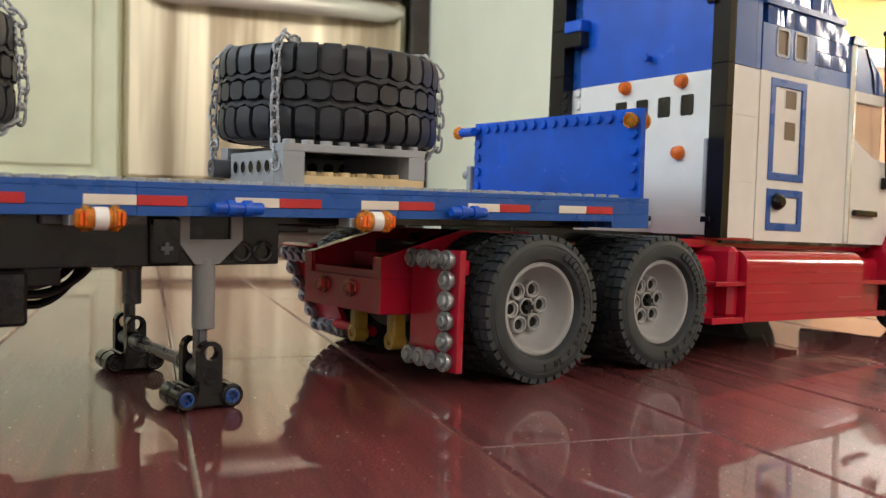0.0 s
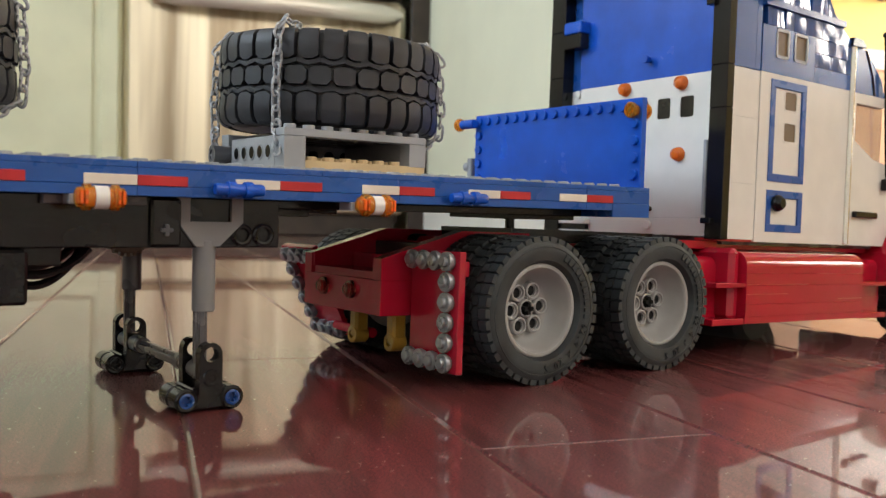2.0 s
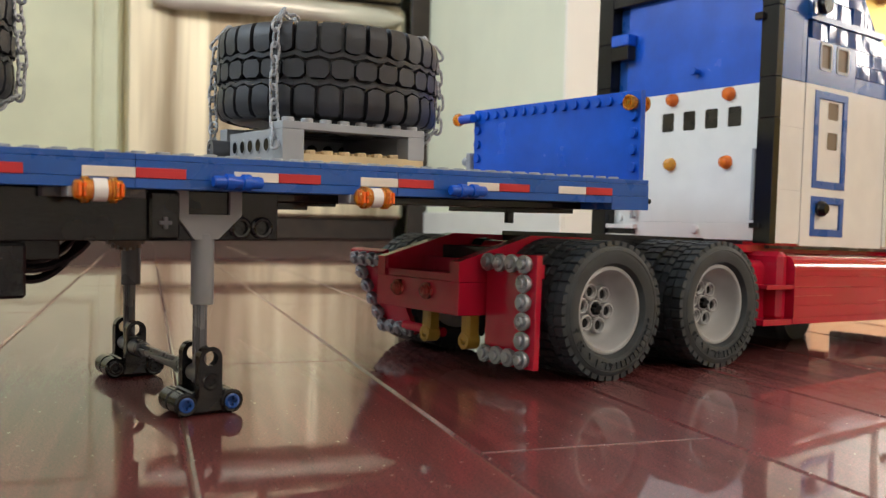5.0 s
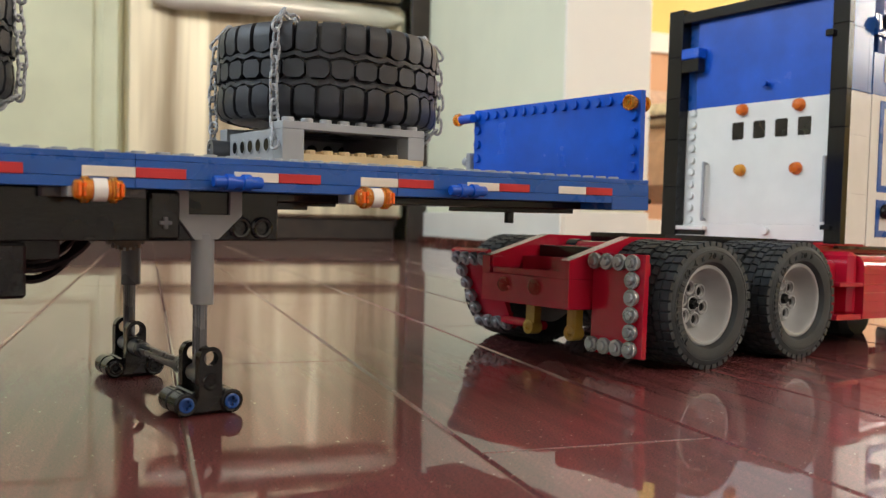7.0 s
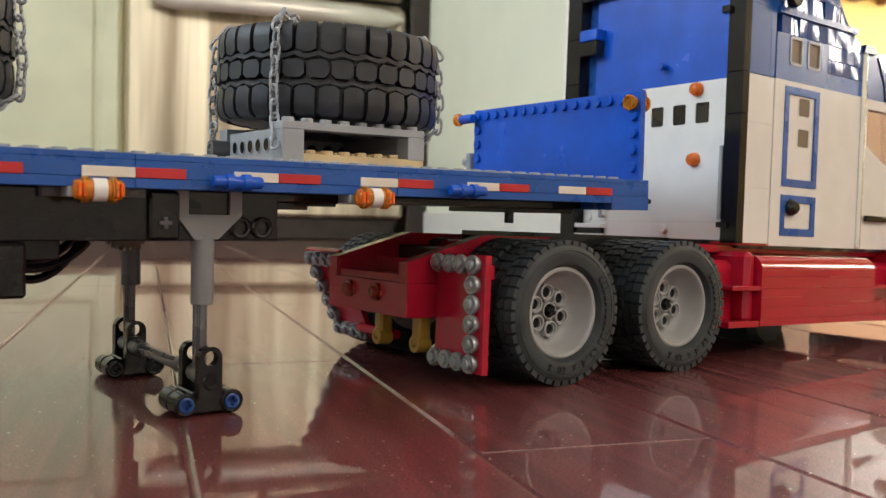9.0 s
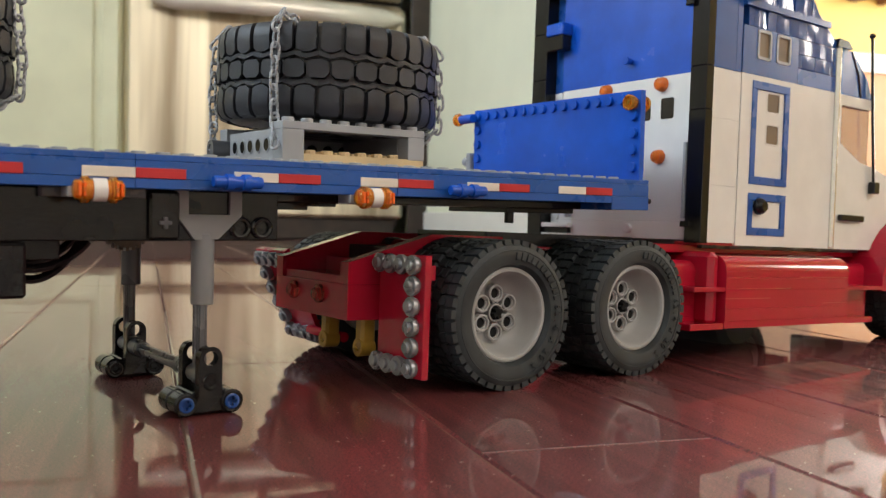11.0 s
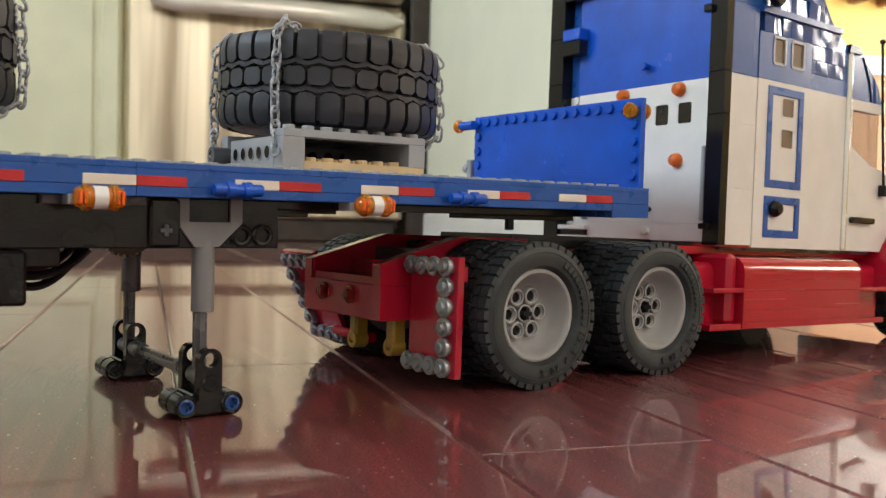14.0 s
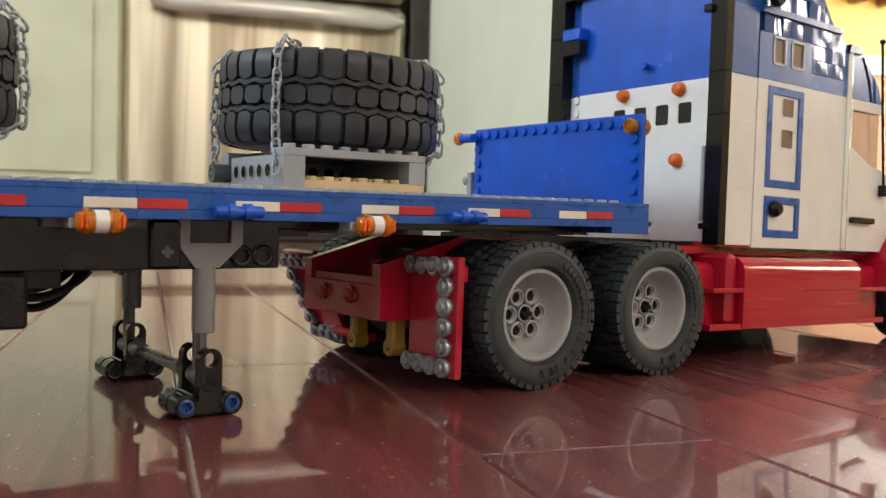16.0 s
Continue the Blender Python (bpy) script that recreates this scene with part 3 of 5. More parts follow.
def shoulder(bm, a, g, s):
    """A shoulder block of the big tyre: pointed inwards, curving over the edge."""
    rows = []
    for z, r, k in ((8.9, 43.4, 1.0), (8.9, 47.2, 0.95), (14.0, 47.6, 0.94), (18.4, 47.0, 0.92), (20.6, 45.6, 0.9), (21.6, 43.0, 0.9)):
        row = []
        for f in (-1, -0.45, 0.45, 1):
            dz = -1.5 if abs(f) < 0.5 and z < 9 else 0
            q = radians(a + g * f * k)
            row.append(bm.verts.new((r * math.cos(q), r * math.sin(q), s * (z + dz))))
        rows.append(row)
    foot = [[bm.verts.new((42.4 * math.cos(radians(a + f * g)), 42.4 * math.sin(radians(a + f * g)), s * z)) for z in (14.0, 18.4)] for f in (-1, 1)]
    for x, y in zip(rows, rows[1:]):
        for i in range(3):
            bm.faces.new((x[i], x[i + 1], y[i + 1], y[i]))
    for i, f in ((0, foot[0]), (3, foot[1])):
        bm.faces.new((rows[0][i], rows[1][i], rows[2][i], f[0]))
        bm.faces.new((f[0], rows[2][i], rows[3][i], f[1]))
        bm.faces.new((f[1], rows[3][i], rows[4][i], rows[5][i]))


def big_tyre_mesh():
    """Tyre 94.3 x 38, standing about z."""
    bm = mesh()
    lathe(bm, [(28, -19), (34, -21.4), (41, -21.2), (43.6, -19.2), (44.2, -12), (44.4, 0), (44.2, 12), (43.6, 19.2), (41, 21.2), (34, 21.4), (28, 19)], n=84, close=True)
    squash = Matrix.Diagonal((1.006, 1.006, 0.88, 1))
    tyre = mesh_of("big_tyre", bm, RUBBER, squash)
    bm = mesh()
    k = 31
    w = 360 / k
    for i in range(k):
        a = w * i
        g = 0.425 * w
        for s in (-1, 1):
            shoulder(bm, a, g, s)
            # zigzag rib between the rows, with a lower step on each flank
            for b0, b1, z0, z1 in ((a - w * 0.5, a, 7.4, 6.0), (a, a + w * 0.5, 6.0, 7.4)):
                lug(bm, [(b0, s * (z0 - 1.5)), (b1, s * (z1 - 1.5)), (b1, s * (z1 + 0.3)), (b0, s * (z0 + 0.3))], 43.8, 46.7, 0.985)
                lug(bm, [(b0, s * (z0 - 2.1)), (b1, s * (z1 - 2.1)), (b1, s * (z1 + 0.9)), (b0, s * (z0 + 0.9))], 43.8, 45.2, 0.99)
        h = a + w / 2
        lug(bm, [(h + g * p, q) for p, q in ((-1.08, 2.3), (-0.68, 4.1), (0.68, 4.1), (1.08, 2.3), (1.08, -2.3), (0.68, -4.1), (-0.68, -4.1), (-1.08, -2.3))], 43.6, 47.4, 0.975)
    return tyre, mesh_of("tread", bm, RUBBER, squash)


GEARTAN = surface("dull_brown_plastic", (0.16, 0.11, 0.07), 0.4)


# ---- the trailer ----
TRAILER_REST = pose(0.06997, 0.28062, 0.08169, 0.73, -0.45, -1.25)


def marker_lamp(parent, x):
    bm = mesh()
    lathe(bm, [(0, 0), (2.2, 0), (3.0, 0.6), (3.0, 2.0), (4.0, 2.2), (4.0, 4.2), (3.3, 4.4), (3.3, 10.4), (4.0, 10.6), (4.0, 12.4), (3.0, 12.6), (3.0, 14.0), (2.2, 14.6), (0, 14.6)], (x - 7.3, -4.6, -7.4), "x", 20)
    lamp = part("marker_lamp", bm, ORANGE, parent, "clear orange marker lamp")
    bm = mesh()
    lathe(bm, [(3.1, -2.0), (3.55, -2.0), (3.55, 2.0), (3.1, 2.0)], (x, -4.6, -7.4), "x", 20, close=True)
    part("band", bm, WHITE, lamp, "white band round the lamp")
    bm = mesh()
    rod(bm, (x - 6.2, -4.6, -7.4), "x", 1.9, 12.4)
    part("core", bm, AMBER, lamp)
    for k in (-6.0, -4.7, 4.7, 6.0):
        bm = mesh()
        box(bm, x + k - 0.45, x + k + 0.45, -8.5, -4.6, -9.4, -5.4, 0.2)
        part("lens_rib", bm, LAMP_ORANGE, lamp)
    bm = mesh()
    box(bm, x - 8, x + 8, -1.2, 8, -9.6, -6.45)
    part("bracket", bm, GREY, parent)


def side_pin(parent, x):
    bm = mesh()
    lathe(bm, [(0, -8.4), (1.7, -8.4), (2.0, -7.8), (2.0, -4.4), (2.7, -4.2), (2.7, -1.6), (1.9, -1.4), (1.9, 1.4), (2.7, 1.6), (2.7, 4.2), (2.0, 4.4), (2.0, 7.8), (1.7, 8.4), (0, 8.4)], (x, -3.6, -3.6), "x", 16)
    box(bm, x - 3.6, x - 2.2, -3.6, 0, -5, -2.2)
    box(bm, x + 2.2, x + 3.6, -3.6, 0, -5, -2.2)
    part("tie_down_pin", bm, BLUE, parent, "bright blue tie-down pin on the rail")


def trailer():
    t = thing("flatbed_trailer", "blue brick-built toy flatbed trailer with studded grey deck", "toy trailer", m=TRAILER_REST)
    back = -176
    # deck of studded plates
    bm = mesh()
    for x in range(back, 240, 48):
        for y in (7, 71.5):
            box(bm, x + 0.05, min(x + 48, 240) - 0.05, y, y + 64.4, 0.9, 4.0, 0.12)
    for i in range((240 - back) // 8):
        for j in range(16):
            stud(bm, back + 4 + 8 * i, 11.3 + 8 * j, 4.0, 12 if j < 3 else 6)
    part("deck", bm, GREY, t, "light grey studded plates")
    # rails, near and far
    for y0, y1 in ((0, 6.9), (136.1, 143)):
        for x in range(back, 240, 64):
            bm = mesh()
            box(bm, x + 0.04, min(x + 64, 247.5) - 0.04, y0 + 0.15, y1, 2.3, 4.3, 0.15)
            part("rail_tile", bm, BLUE_D, t)
        for x in range(back, 247, 96):
            bm = mesh()
            box(bm, x + 0.04, min(x + 96, 247.5) - 0.04, y0 + 0.05, y1, -3.25, 2.25, 0.15)
            box(bm, x + 0.04, min(x + 96, 224) - 0.04, y0 + 0.1, y1, -6.5, -3.3, 0.15)
            part("rail_plate", bm, BLUE_D, t)
    bm = mesh()
    box(bm, 224.1, 247.6, 0, 143, -9.4, -3.3, 0.2)
    box(bm, 240.1, 247.6, 6.9, 136, -3.25, 4.2, 0.2)
    part("nose_block", bm, BLUE_D, t)
    for s in range(-144, 240, 48):
        for o, mat, lab in ((0, STICKWHITE, "white reflector tile"), (16, STICKRED, "red reflector tile")):
            bm = mesh()
            box(bm, s + o + 0.05, s + o + 15.95, -0.30, 1.5, -3.25, -0.02, 0.12)
            part("reflector_tile", bm, mat, t, lab)
    for x in (-92, 3.9, 99.2, 195.4 + 96):
        if x < 240:
            marker_lamp(t, x)
    for x in (-48, 48, 141.8):
        side_pin(t, x)
    # chassis under the deck
    bm = mesh()
    box(bm, back, 70.3, 14, 128, -23.5, -6.6, 0.4)
    box(bm, back, -1, 24, 120, -30, -23.5, 0.4)
    box(bm, -60, -13, 12, 70, -41, -24, 1.0)
    part("chassis_beam", bm, BLACK, t)
    bm = mesh()
    box(bm, 70.4, 247, 20, 124, -9.6, -6.6, 0.3)
    box(bm, 70.4, 86, 22, 122, -12.4, -9.6, 0.3)
    box(bm, 84, 98, 22, 122, -11, -9.6, 0.3)
    box(bm, 203, 246, 48, 96, -11.8, -9.6, 0.3)
    part("coupling_plate", bm, BLACK, t)
    bm = mesh()
    rod(bm, (224, 72, -11.6), "z", 2.4, -5.6)
    part("kingpin", bm, BLACK, t)
    bm = mesh()
    box(bm, -9.5, 22, 9.5, 14, -9.6, -6.6)
    part("plate", bm, DGREY, t)
    # beam ends with pin holes, axle cross
    bm = mesh()
    lathe(bm, [(2.5, 0), (2.5, -1.2), (3.3, -1.4), (4.0, -1.0), (4.0, 0)], (64, 14, -19), "y", 16)
    lathe(bm, [(2.5, 0), (2.5, -1.2), (3.3, -1.4), (4.0, -1.0), (4.0, 0)], (56, 14, -19), "y", 16)
    lathe(bm, [(2.5, 0), (2.5, -1.2), (3.3, -1.4), (4.0, -1.0), (4.0, 0)], (29, 14, -17.5), "y", 16)
    box(bm, 24, 34, 11.5, 14, -23, -7, 0.8)
    part("pin_bush", bm, BLACK, t)
    bm = mesh()
    box(bm, 27, 31, 10.4, 12.5, -18.2, -16.8, 0.2)
    box(bm, 28.3, 29.7, 10.4, 12.5, -19.5, -15.5, 0.2)
    part("cross_axle", bm, DGREY, t)
    # toothed drive wheel between the legs
    bm = mesh()
    lathe(bm, [(0, -2), (8.6, -2), (8.6, 2), (0, 2)], (33, 72, -20), "y", 32)
    for i in range(24):
        q = radians(15 * i)
        c = Vector((33 + 9.2 * math.cos(q), 72, -20 + 9.2 * math.sin(q)))
        box(bm, c.x - 0.7, c.x + 0.7, 70, 74, c.z - 0.7, c.z + 0.7, 0.2)
    part("gear_wheel", bm, GEARTAN, t, "dull brown toothed gear wheel")
    # outer tubes of the landing legs
    for y, ox in ((16, 0), (99.2, -0.9)):
        bm = mesh()
        poly = [(33, -6.6), (37.2, -6.6), (37.2, -14.6), (51.8, -14.6), (51.8, -6.6), (56, -6.6), (56, -14.8), (47.6, -23), (39.2, -23), (33, -14.8)]
        prism(bm, [(a + ox, b) for a, b in poly], "y", y - 3.6, y + 3.6)
        rod(bm, (43.4 + ox, y, -21), "z", 3.9, -24.5, 24)
        part("leg_sleeve", bm, LEGGREY if y < 50 else DGREY, t, "grey telescopic leg sleeve")
    # hoses
    for k, (d, y) in enumerate(((8, 30), (12, 36), (6.5, 44))):
        bm = mesh()
        pts = [(-24 + 2 * k + (33 - 3 * k) * i / 14, y, -26 - d * math.sin(math.pi * i / 14) ** 0.8 + 0.12 * i) for i in range(15)]
        sweep(bm, pts, 1.5, 8)
        part("hose", bm, BLACK, t)
    # headboard
    hx, hy, hz = 246.3, 9.2, 42.6
    bm = mesh()
    box(bm, hx, hx + 3.1, hy - 4, hy + 124, 4.3, hz + 3.6, 0.2)
    board = part("headboard", bm, BLUE, t, "bright blue headboard edged with studs")
    bm = mesh()
    for i in range(1, 16):
        rod(bm, (hx + 0.1, hy + 8 * i, hz), "x", 2.4, -1.8, 14, 0.2)
    for j in range(1, 5):
        rod(bm, (hx + 0.1, hy, hz - 8 * j), "x", 2.4, -1.8, 14, 0.2)
        rod(bm, (hx + 0.1, hy + 120, hz - 8 * j), "x", 2.4, -1.8, 14, 0.2)
    part("board_studs", bm, BLUE, board)
    for s in (-1, 1):
        bm = mesh()
        c = hy + 1.5 if s < 0 else hy + 128
        disc = [(0, -1), (1.5, -1), (1.6, -0.2), (2.4, -0.2), (2.5, -1), (3.1, -1), (3.7, -0.4), (3.7, 1.0), (2.8, 1.4), (2.8, 3.4), (0, 3.4)]
        if s < 0:
            lathe(bm, disc, (hx - 3.4, hy + 0.4, hz - 2.2), "x", 18)
            lathe(bm, [(r, 4.6 - h) for r, h in reversed(disc)], (hx + 2.2, hy + 0.4, hz - 2.2), "x", 18)
        else:
            lathe(bm, [(r, 2.4 - h) for r, h in reversed(disc)], (hx - 4.5, c + 3.6, hz - 1.4), "y", 18)
        lens = part("headboard_lamp", bm, ORANGE, board, "clear orange lamp at the headboard corner")
        bm = mesh()
        if s < 0:
            rod(bm, (hx - 0.6, hy + 0.4, hz - 2.2), "x", 2.6, 4.4)
        else:
            rod(bm, (hx - 4.5, c - 9, hz - 1.4), "y", 2.6, 12.0)
            box(bm, hx - 4, hx, c - 8.5, c - 4.5, hz - 3, hz + 0.4, 0.3)
        part("lamp_holder", bm, BLUE, lens)
    bm = mesh()
    box(bm, hx - 2, hx + 3, hy + 125, hy + 129, 8, 22, 0.5)
    lathe(bm, [(0, 0), (2.6, 0), (2.6, 4), (0, 4)], (hx, hy + 128, 17), "y", 14)
    part("grey_clip", bm, GREY, board)
    bm = mesh()
    rod(bm, (hx + 0.5, 14, -5), "x", 1.3, 17, 10)
    part("coupling_hose", bm, BLACK, t, "black hose towards the tractor")
    return t


CX0, CY0 = 119.8, 72.0


def cradle(dx):
    """Grey frame under a tyre, on tan plates."""
    c = thing("tyre_cradle", "light grey brick frame on tan plates, on the deck", "toy frame", "tyre cradles on the deck", TRAILER_REST)
    x0, x1, y0, y1 = 78 + dx, 142 + dx, 28, 92
    bm = mesh()
    box(bm, x0 + 2, x1 - 0.2, y0 + 0.3, y1, 5.6, 9.2, 0.15)
    for i in range(8):
        for j in range(8):
            stud(bm, x0 + 6 + 7.6 * i, y0 + 5 + 7.6 * j, 9.2, 10)
    part("base_plate", bm, TAN, c, "tan studded plate")
    for a, b in ((x0, x0 + 9), (x1 - 8, x1)):
        bm = mesh()
        box(bm, a, b, y0, y0 + 8, 5.8 if a == x0 else 8.9, 18.2, 0.2)
        part("post", bm, GREY, c)
    bm = mesh()
    box(bm, x0, x1, y0, y0 + 8, 18.25, 21.2, 0.2)
    for i in range(8):
        stud(bm, x0 + 4 + 8 * i, y0 + 4, 21.2)
    part("top_plate", bm, GREY, c)
    bm = mesh()
    box(bm, x0, x1, y1 - 8, y1, 9.2, 21.2, 0.2)
    box(bm, x1 - 8, x1, y0 + 8.1, y1 - 8.1, 9.3, 21.2, 0.2)
    part("rear_brick", bm, GREY, c)
    bm = mesh()
    box(bm, x0 + 8, x1 - 8.1, y0 + 8.1, y1 - 8.1, 18.6, 21.1, 0.2)
    part("cover_plate", bm, DGREY, c)
    bm = mesh()
    for i in range(7):
        lathe(bm, [(0, 0), (2.5, 0), (2.5, -0.4), (0, -0.4)], (x0 + 8 + 8 * i, y1 - 8.05, 14.2), "y", 12)
    part("pin_hole", bm, BLACK, c)
    # holed beam on the end that faces the rear
    bm = mesh()
    box(bm, x0 - 0.2, x0 + 7.8, y0 + 8.1, y0 + 52, 6.2, 18.6, 0.3)
    beam = part("holed_beam", bm, GREY, c)
    for i in range(5):
        bm = mesh()
        y = y0 + 14 + 8 * i
        lathe(bm, [(2.5, 0.2), (2.5, -0.5), (3.1, -0.6), (3.2, 0.2)], (x0, y, 12.6), "x", 14)
        part("hole_rim", bm, GREY, beam)
        bm = mesh()
        rod(bm, (x0 - 0.1, y, 12.6), "x", 2.5, -0.25, 14, 0.05)
        part("pin_hole", bm, BLACK, beam)
    bm = mesh()
    lathe(bm, [(2.3, -8), (2.3, 0), (4, 0), (4, -8)], (x0 + 1, y0 + 57, 12.2), "x", 18, close=True)
    lathe(bm, [(0, -7.5), (2.3, -7.5), (2.3, -7)], (x0 + 1, y0 + 57, 12.2), "x", 14)
    part("pin_joiner", bm, DGREY, c, "dark grey round joiner")
    return c


def link_mesh():
    bm = mesh()
    pts = []
    for i in range(20):
        q = 2 * math.pi * i / 20
        pts.append((1.35 * math.cos(q), 0, 1.8 * math.sin(q) + (1.25 if math.sin(q) > 0.01 else (-1.25 if math.sin(q) < -0.01 else 0))))
    sweep(bm, pts, 0.5, 6, closed=True)
    return mesh_of("link", bm, CHAINGREY, Matrix.Scale(1.22, 4))


CHAINGREY = surface("grey_chain_plastic", (0.36, 0.37, 0.39), 0.28)
LINK = link_mesh()


def chain(points, label):
    """Links strung along a line of points, every second one turned."""
    c = thing("chain", label, "chain", "chains over the tyres", TRAILER_REST)
    pts = [Vector(p) for p in points]
    run, k = 0.0, 0
    for a, b in zip(pts, pts[1:]):
        seg = (b - a).length
        while run < seg:
            q = a + (b - a) * (run / seg)
            m = Matrix.Translation(q) @ (b - a).to_track_quat("Z", "Y").to_matrix().to_4x4() @ Matrix.Rotation(radians(90 * (k % 2) + random.uniform(-12, 12) + 24), 4, "Z")
            share("link", LINK, c, m)
            run += 5.5
            k += 1
        run -= seg
    return c


def chain_line(dx, ang, r, foot, bulge=1.5):
    """From the middle of the tyre's top, over the shoulder, down the tread to a point at the cradle."""
    q = radians(ang)
    cs, sn = math.cos(q), math.sin(q)
    at = lambda rad, z: (CX0 + dx + rad * cs, CY0 + rad * sn, z)
    return [at(24, 62.6), at(34, 64.4), at(44.5, 64.8), at(r - 0.4, 59.5), at(r + 0.5, 48), at(r + bulge, 36), at(r + 0.6, 25), foot]


def cargo(dx):
    out = [cradle(dx)]
    tyre = new("big_tyre", BIG)
    tagged(tyre, "large black rubber tyre with chunky tread, chained on its cradle", "tyre", "tyres on the trailer")
    out.append(tyre)
    tread = new("tread", BIGTREAD)
    tread.parent = tyre
    tagged(tread, "chunky tread blocks", kind="stuff")
    for ang, foot in ((148, (73 + dx, 88, 14)), (218, (76 + dx, 30, 10)), (-20, (147 + dx, 52, 13)), (40, (150 + dx, 96, 16))):
        out.append(chain(chain_line(dx, ang, 49.3, foot), "grey plastic chain tying a tyre to its cradle"))
    return out, tyre


def landing_foot(x, y, dark):
    f = thing("landing_foot", "black brick-built landing foot with blue pins", "toy trailer foot", "landing feet on the floor", pose(x * MM, y * MM, 0))
    for s in (-1, 1):
        bm = mesh()
        lathe(bm, [(2.4, -8.2), (3.4, -8.4), (4.1, -7.8), (4.1, -1), (3.6, -0.7), (3.6, 0.7), (4.1, 1), (4.1, 7.8), (3.4, 8.4), (2.4, 8.2)], (s * 8.0, 0, 4.2), "y", 20)
        part("base_bush", bm, BLACK, f)
        bm = mesh()
        lathe(bm, [(1.7, -7.4), (1.7, -8.5), (2.1, -8.6), (2.6, -8.4), (2.6, -7.0), (0, -7.0), (0, -7.4)], (s * 8.0, 0, 4.2), "y", 18)
        for q in (0.5, 2.1, 3.7, 5.3):
            c = Vector((s * 8.0 + 1.5 * math.cos(q), 0, 4.2 + 1.5 * math.sin(q)))
            box(bm, c.x - 0.45, c.x + 0.45, -8.3, -7.2, c.z - 0.45, c.z + 0.45, 0.1)
        part("pin_end", bm, BLACK if dark else PINBLUE, f, "" if dark else "blue pin end with a notched rim")
    bm = mesh()
    box(bm, -6, 6, -7.4, 10.4, 0.3, 8.0, 1.0)
    part("base_beam", bm, BLACK, f)
    for yy in (-7.0, 9.0):
        bm = mesh()
        rings = {}
        angles = sorted([-180 + 10 * i for i in range(36)] + [-73.4, -106.6])
        for h in (-2, 2):
            for kind in ("in", "out"):
                ring = []
                for a in angles:
                    c, q = math.cos(radians(a)), math.sin(radians(a))
                    r = 2.45 if kind == "in" else (4.0 if q >= 0 else min(4.0 / max(abs(c), 1e-6), 13.4 / -q))
                    ring.append(bm.verts.new((r * c, yy + h, 19.4 + r * q)))
                rings[h, kind] = ring
        for a, b in (((-2, "in"), (-2, "out")), ((2, "in"), (2, "out")), ((-2, "in"), (2, "in")), ((-2, "out"), (2, "out"))):
            x, y = rings[a], rings[b]
            for i in range(len(x)):
                k = (i + 1) % len(x)
                bm.faces.new((x[i], x[k], y[k], y[i]))
        lathe(bm, [(1.5, 0), (1.5, -0.5), (2.6, -0.6), (3.0, 0)], (0, yy - 2, 11.6), "y", 14)
        part("upright", bm, BLACK, f, "rounded black lift arm with a hole")
    bm = mesh()
    x = -0.3 if not dark else 0.0
    box(bm, x - 2.3, x + 2.3, 0.1, 1.9, 10, 54, 0.2)
    box(bm, x - 0.9, x + 0.9, -1.3, 3.3, 10, 54, 0.2)
    box(bm, x - 1.5, x + 1.5, -0.5, 2.5, 10, 54, 0.3)
    part("inner_rod", bm, DGREY, f, "dark grey sliding rod")
    bm = mesh()
    rod(bm, (-0.6, -3.8, 13), "y", 3.0, 9.6, 16)
    part("rod_eye", bm, DGREY, f)
    return f


def cross_bar(x, y0, y1):
    bm = mesh()
    box(bm, x - 2.3, x + 2.3, y0, y1, 12.1, 13.9, 0.2)
    box(bm, x - 0.9, x + 0.9, y0, y1, 10.7, 15.3, 0.2)
    rod(bm, (x, y0, 13), "y", 3.2, 12, 16)
    rod(bm, (x, y1 - 12, 13), "y", 3.2, 12, 16)
    tagged(part("cross_bar", bm, DGREY), "dark grey axle joining the two landing feet", "toy axle")


BIG, BIGTREAD = big_tyre_mesh()
TRAILER = trailer()
ON_TRAILER = [TRAILER]
for dx in (0, -174.5):
    things, tyre = cargo(dx)
    ON_TRAILER += [o for o in things if o is not tyre]
    ON_TRAILER.append((tyre, Matrix.Translation(Vector((CX0 + dx, CY0, 42.7)) * MM) @ pose(0, 0, 0, 0.8, 0.6, 11)))
landing_foot(113.4, 294.6, False)
landing_foot(114.6, 379, True)
cross_bar(114, 305, 371)

# ---- the tractor ----
LEAN = Matrix.Translation((0, 0, 31.2)) @ Matrix.Rotation(radians(1.14), 4, "Y") @ Matrix.Translation((0, 0, -31.2))
AXLES, FRONT = (37.5, 111.7), 372.0


def rounded(x0, x1, z0, z1, r, n=5, corners="tltrblbr"):
    """The outline of a rounded rectangle."""
    out = []
    for name, cx, cz, a0 in (("br", x1 - r, z0 + r, -90), ("tr", x1 - r, z1 - r, 0), ("tl", x0 + r, z1 - r, 90), ("bl", x0 + r, z0 + r, 180)):
        if name in corners:
            out += [(cx + r * math.cos(radians(a0 + 90 * i / n)), cz + r * math.sin(radians(a0 + 90 * i / n))) for i in range(n + 1)]
        else:
            out.append({"br": (x1, z0), "tr": (x1, z1), "tl": (x0, z1), "bl": (x0, z0)}[name])
    return out


def frame_of(bm, axis, a0, a1, z0, z1, w, lo, hi):
    """Four bars round an opening."""
    for p, q, r, s in ((a0, a1, z1 - w, z1), (a0, a1, z0, z0 + w), (a0, a0 + w, z0 + w, z1 - w), (a1 - w, a1, z0 + w, z1 - w)):
        if axis == "y":
            box(bm, p, q, lo, hi, r, s, 0.15)
        else:
            box(bm, lo, hi, p, q, r, s, 0.15)
    return bm


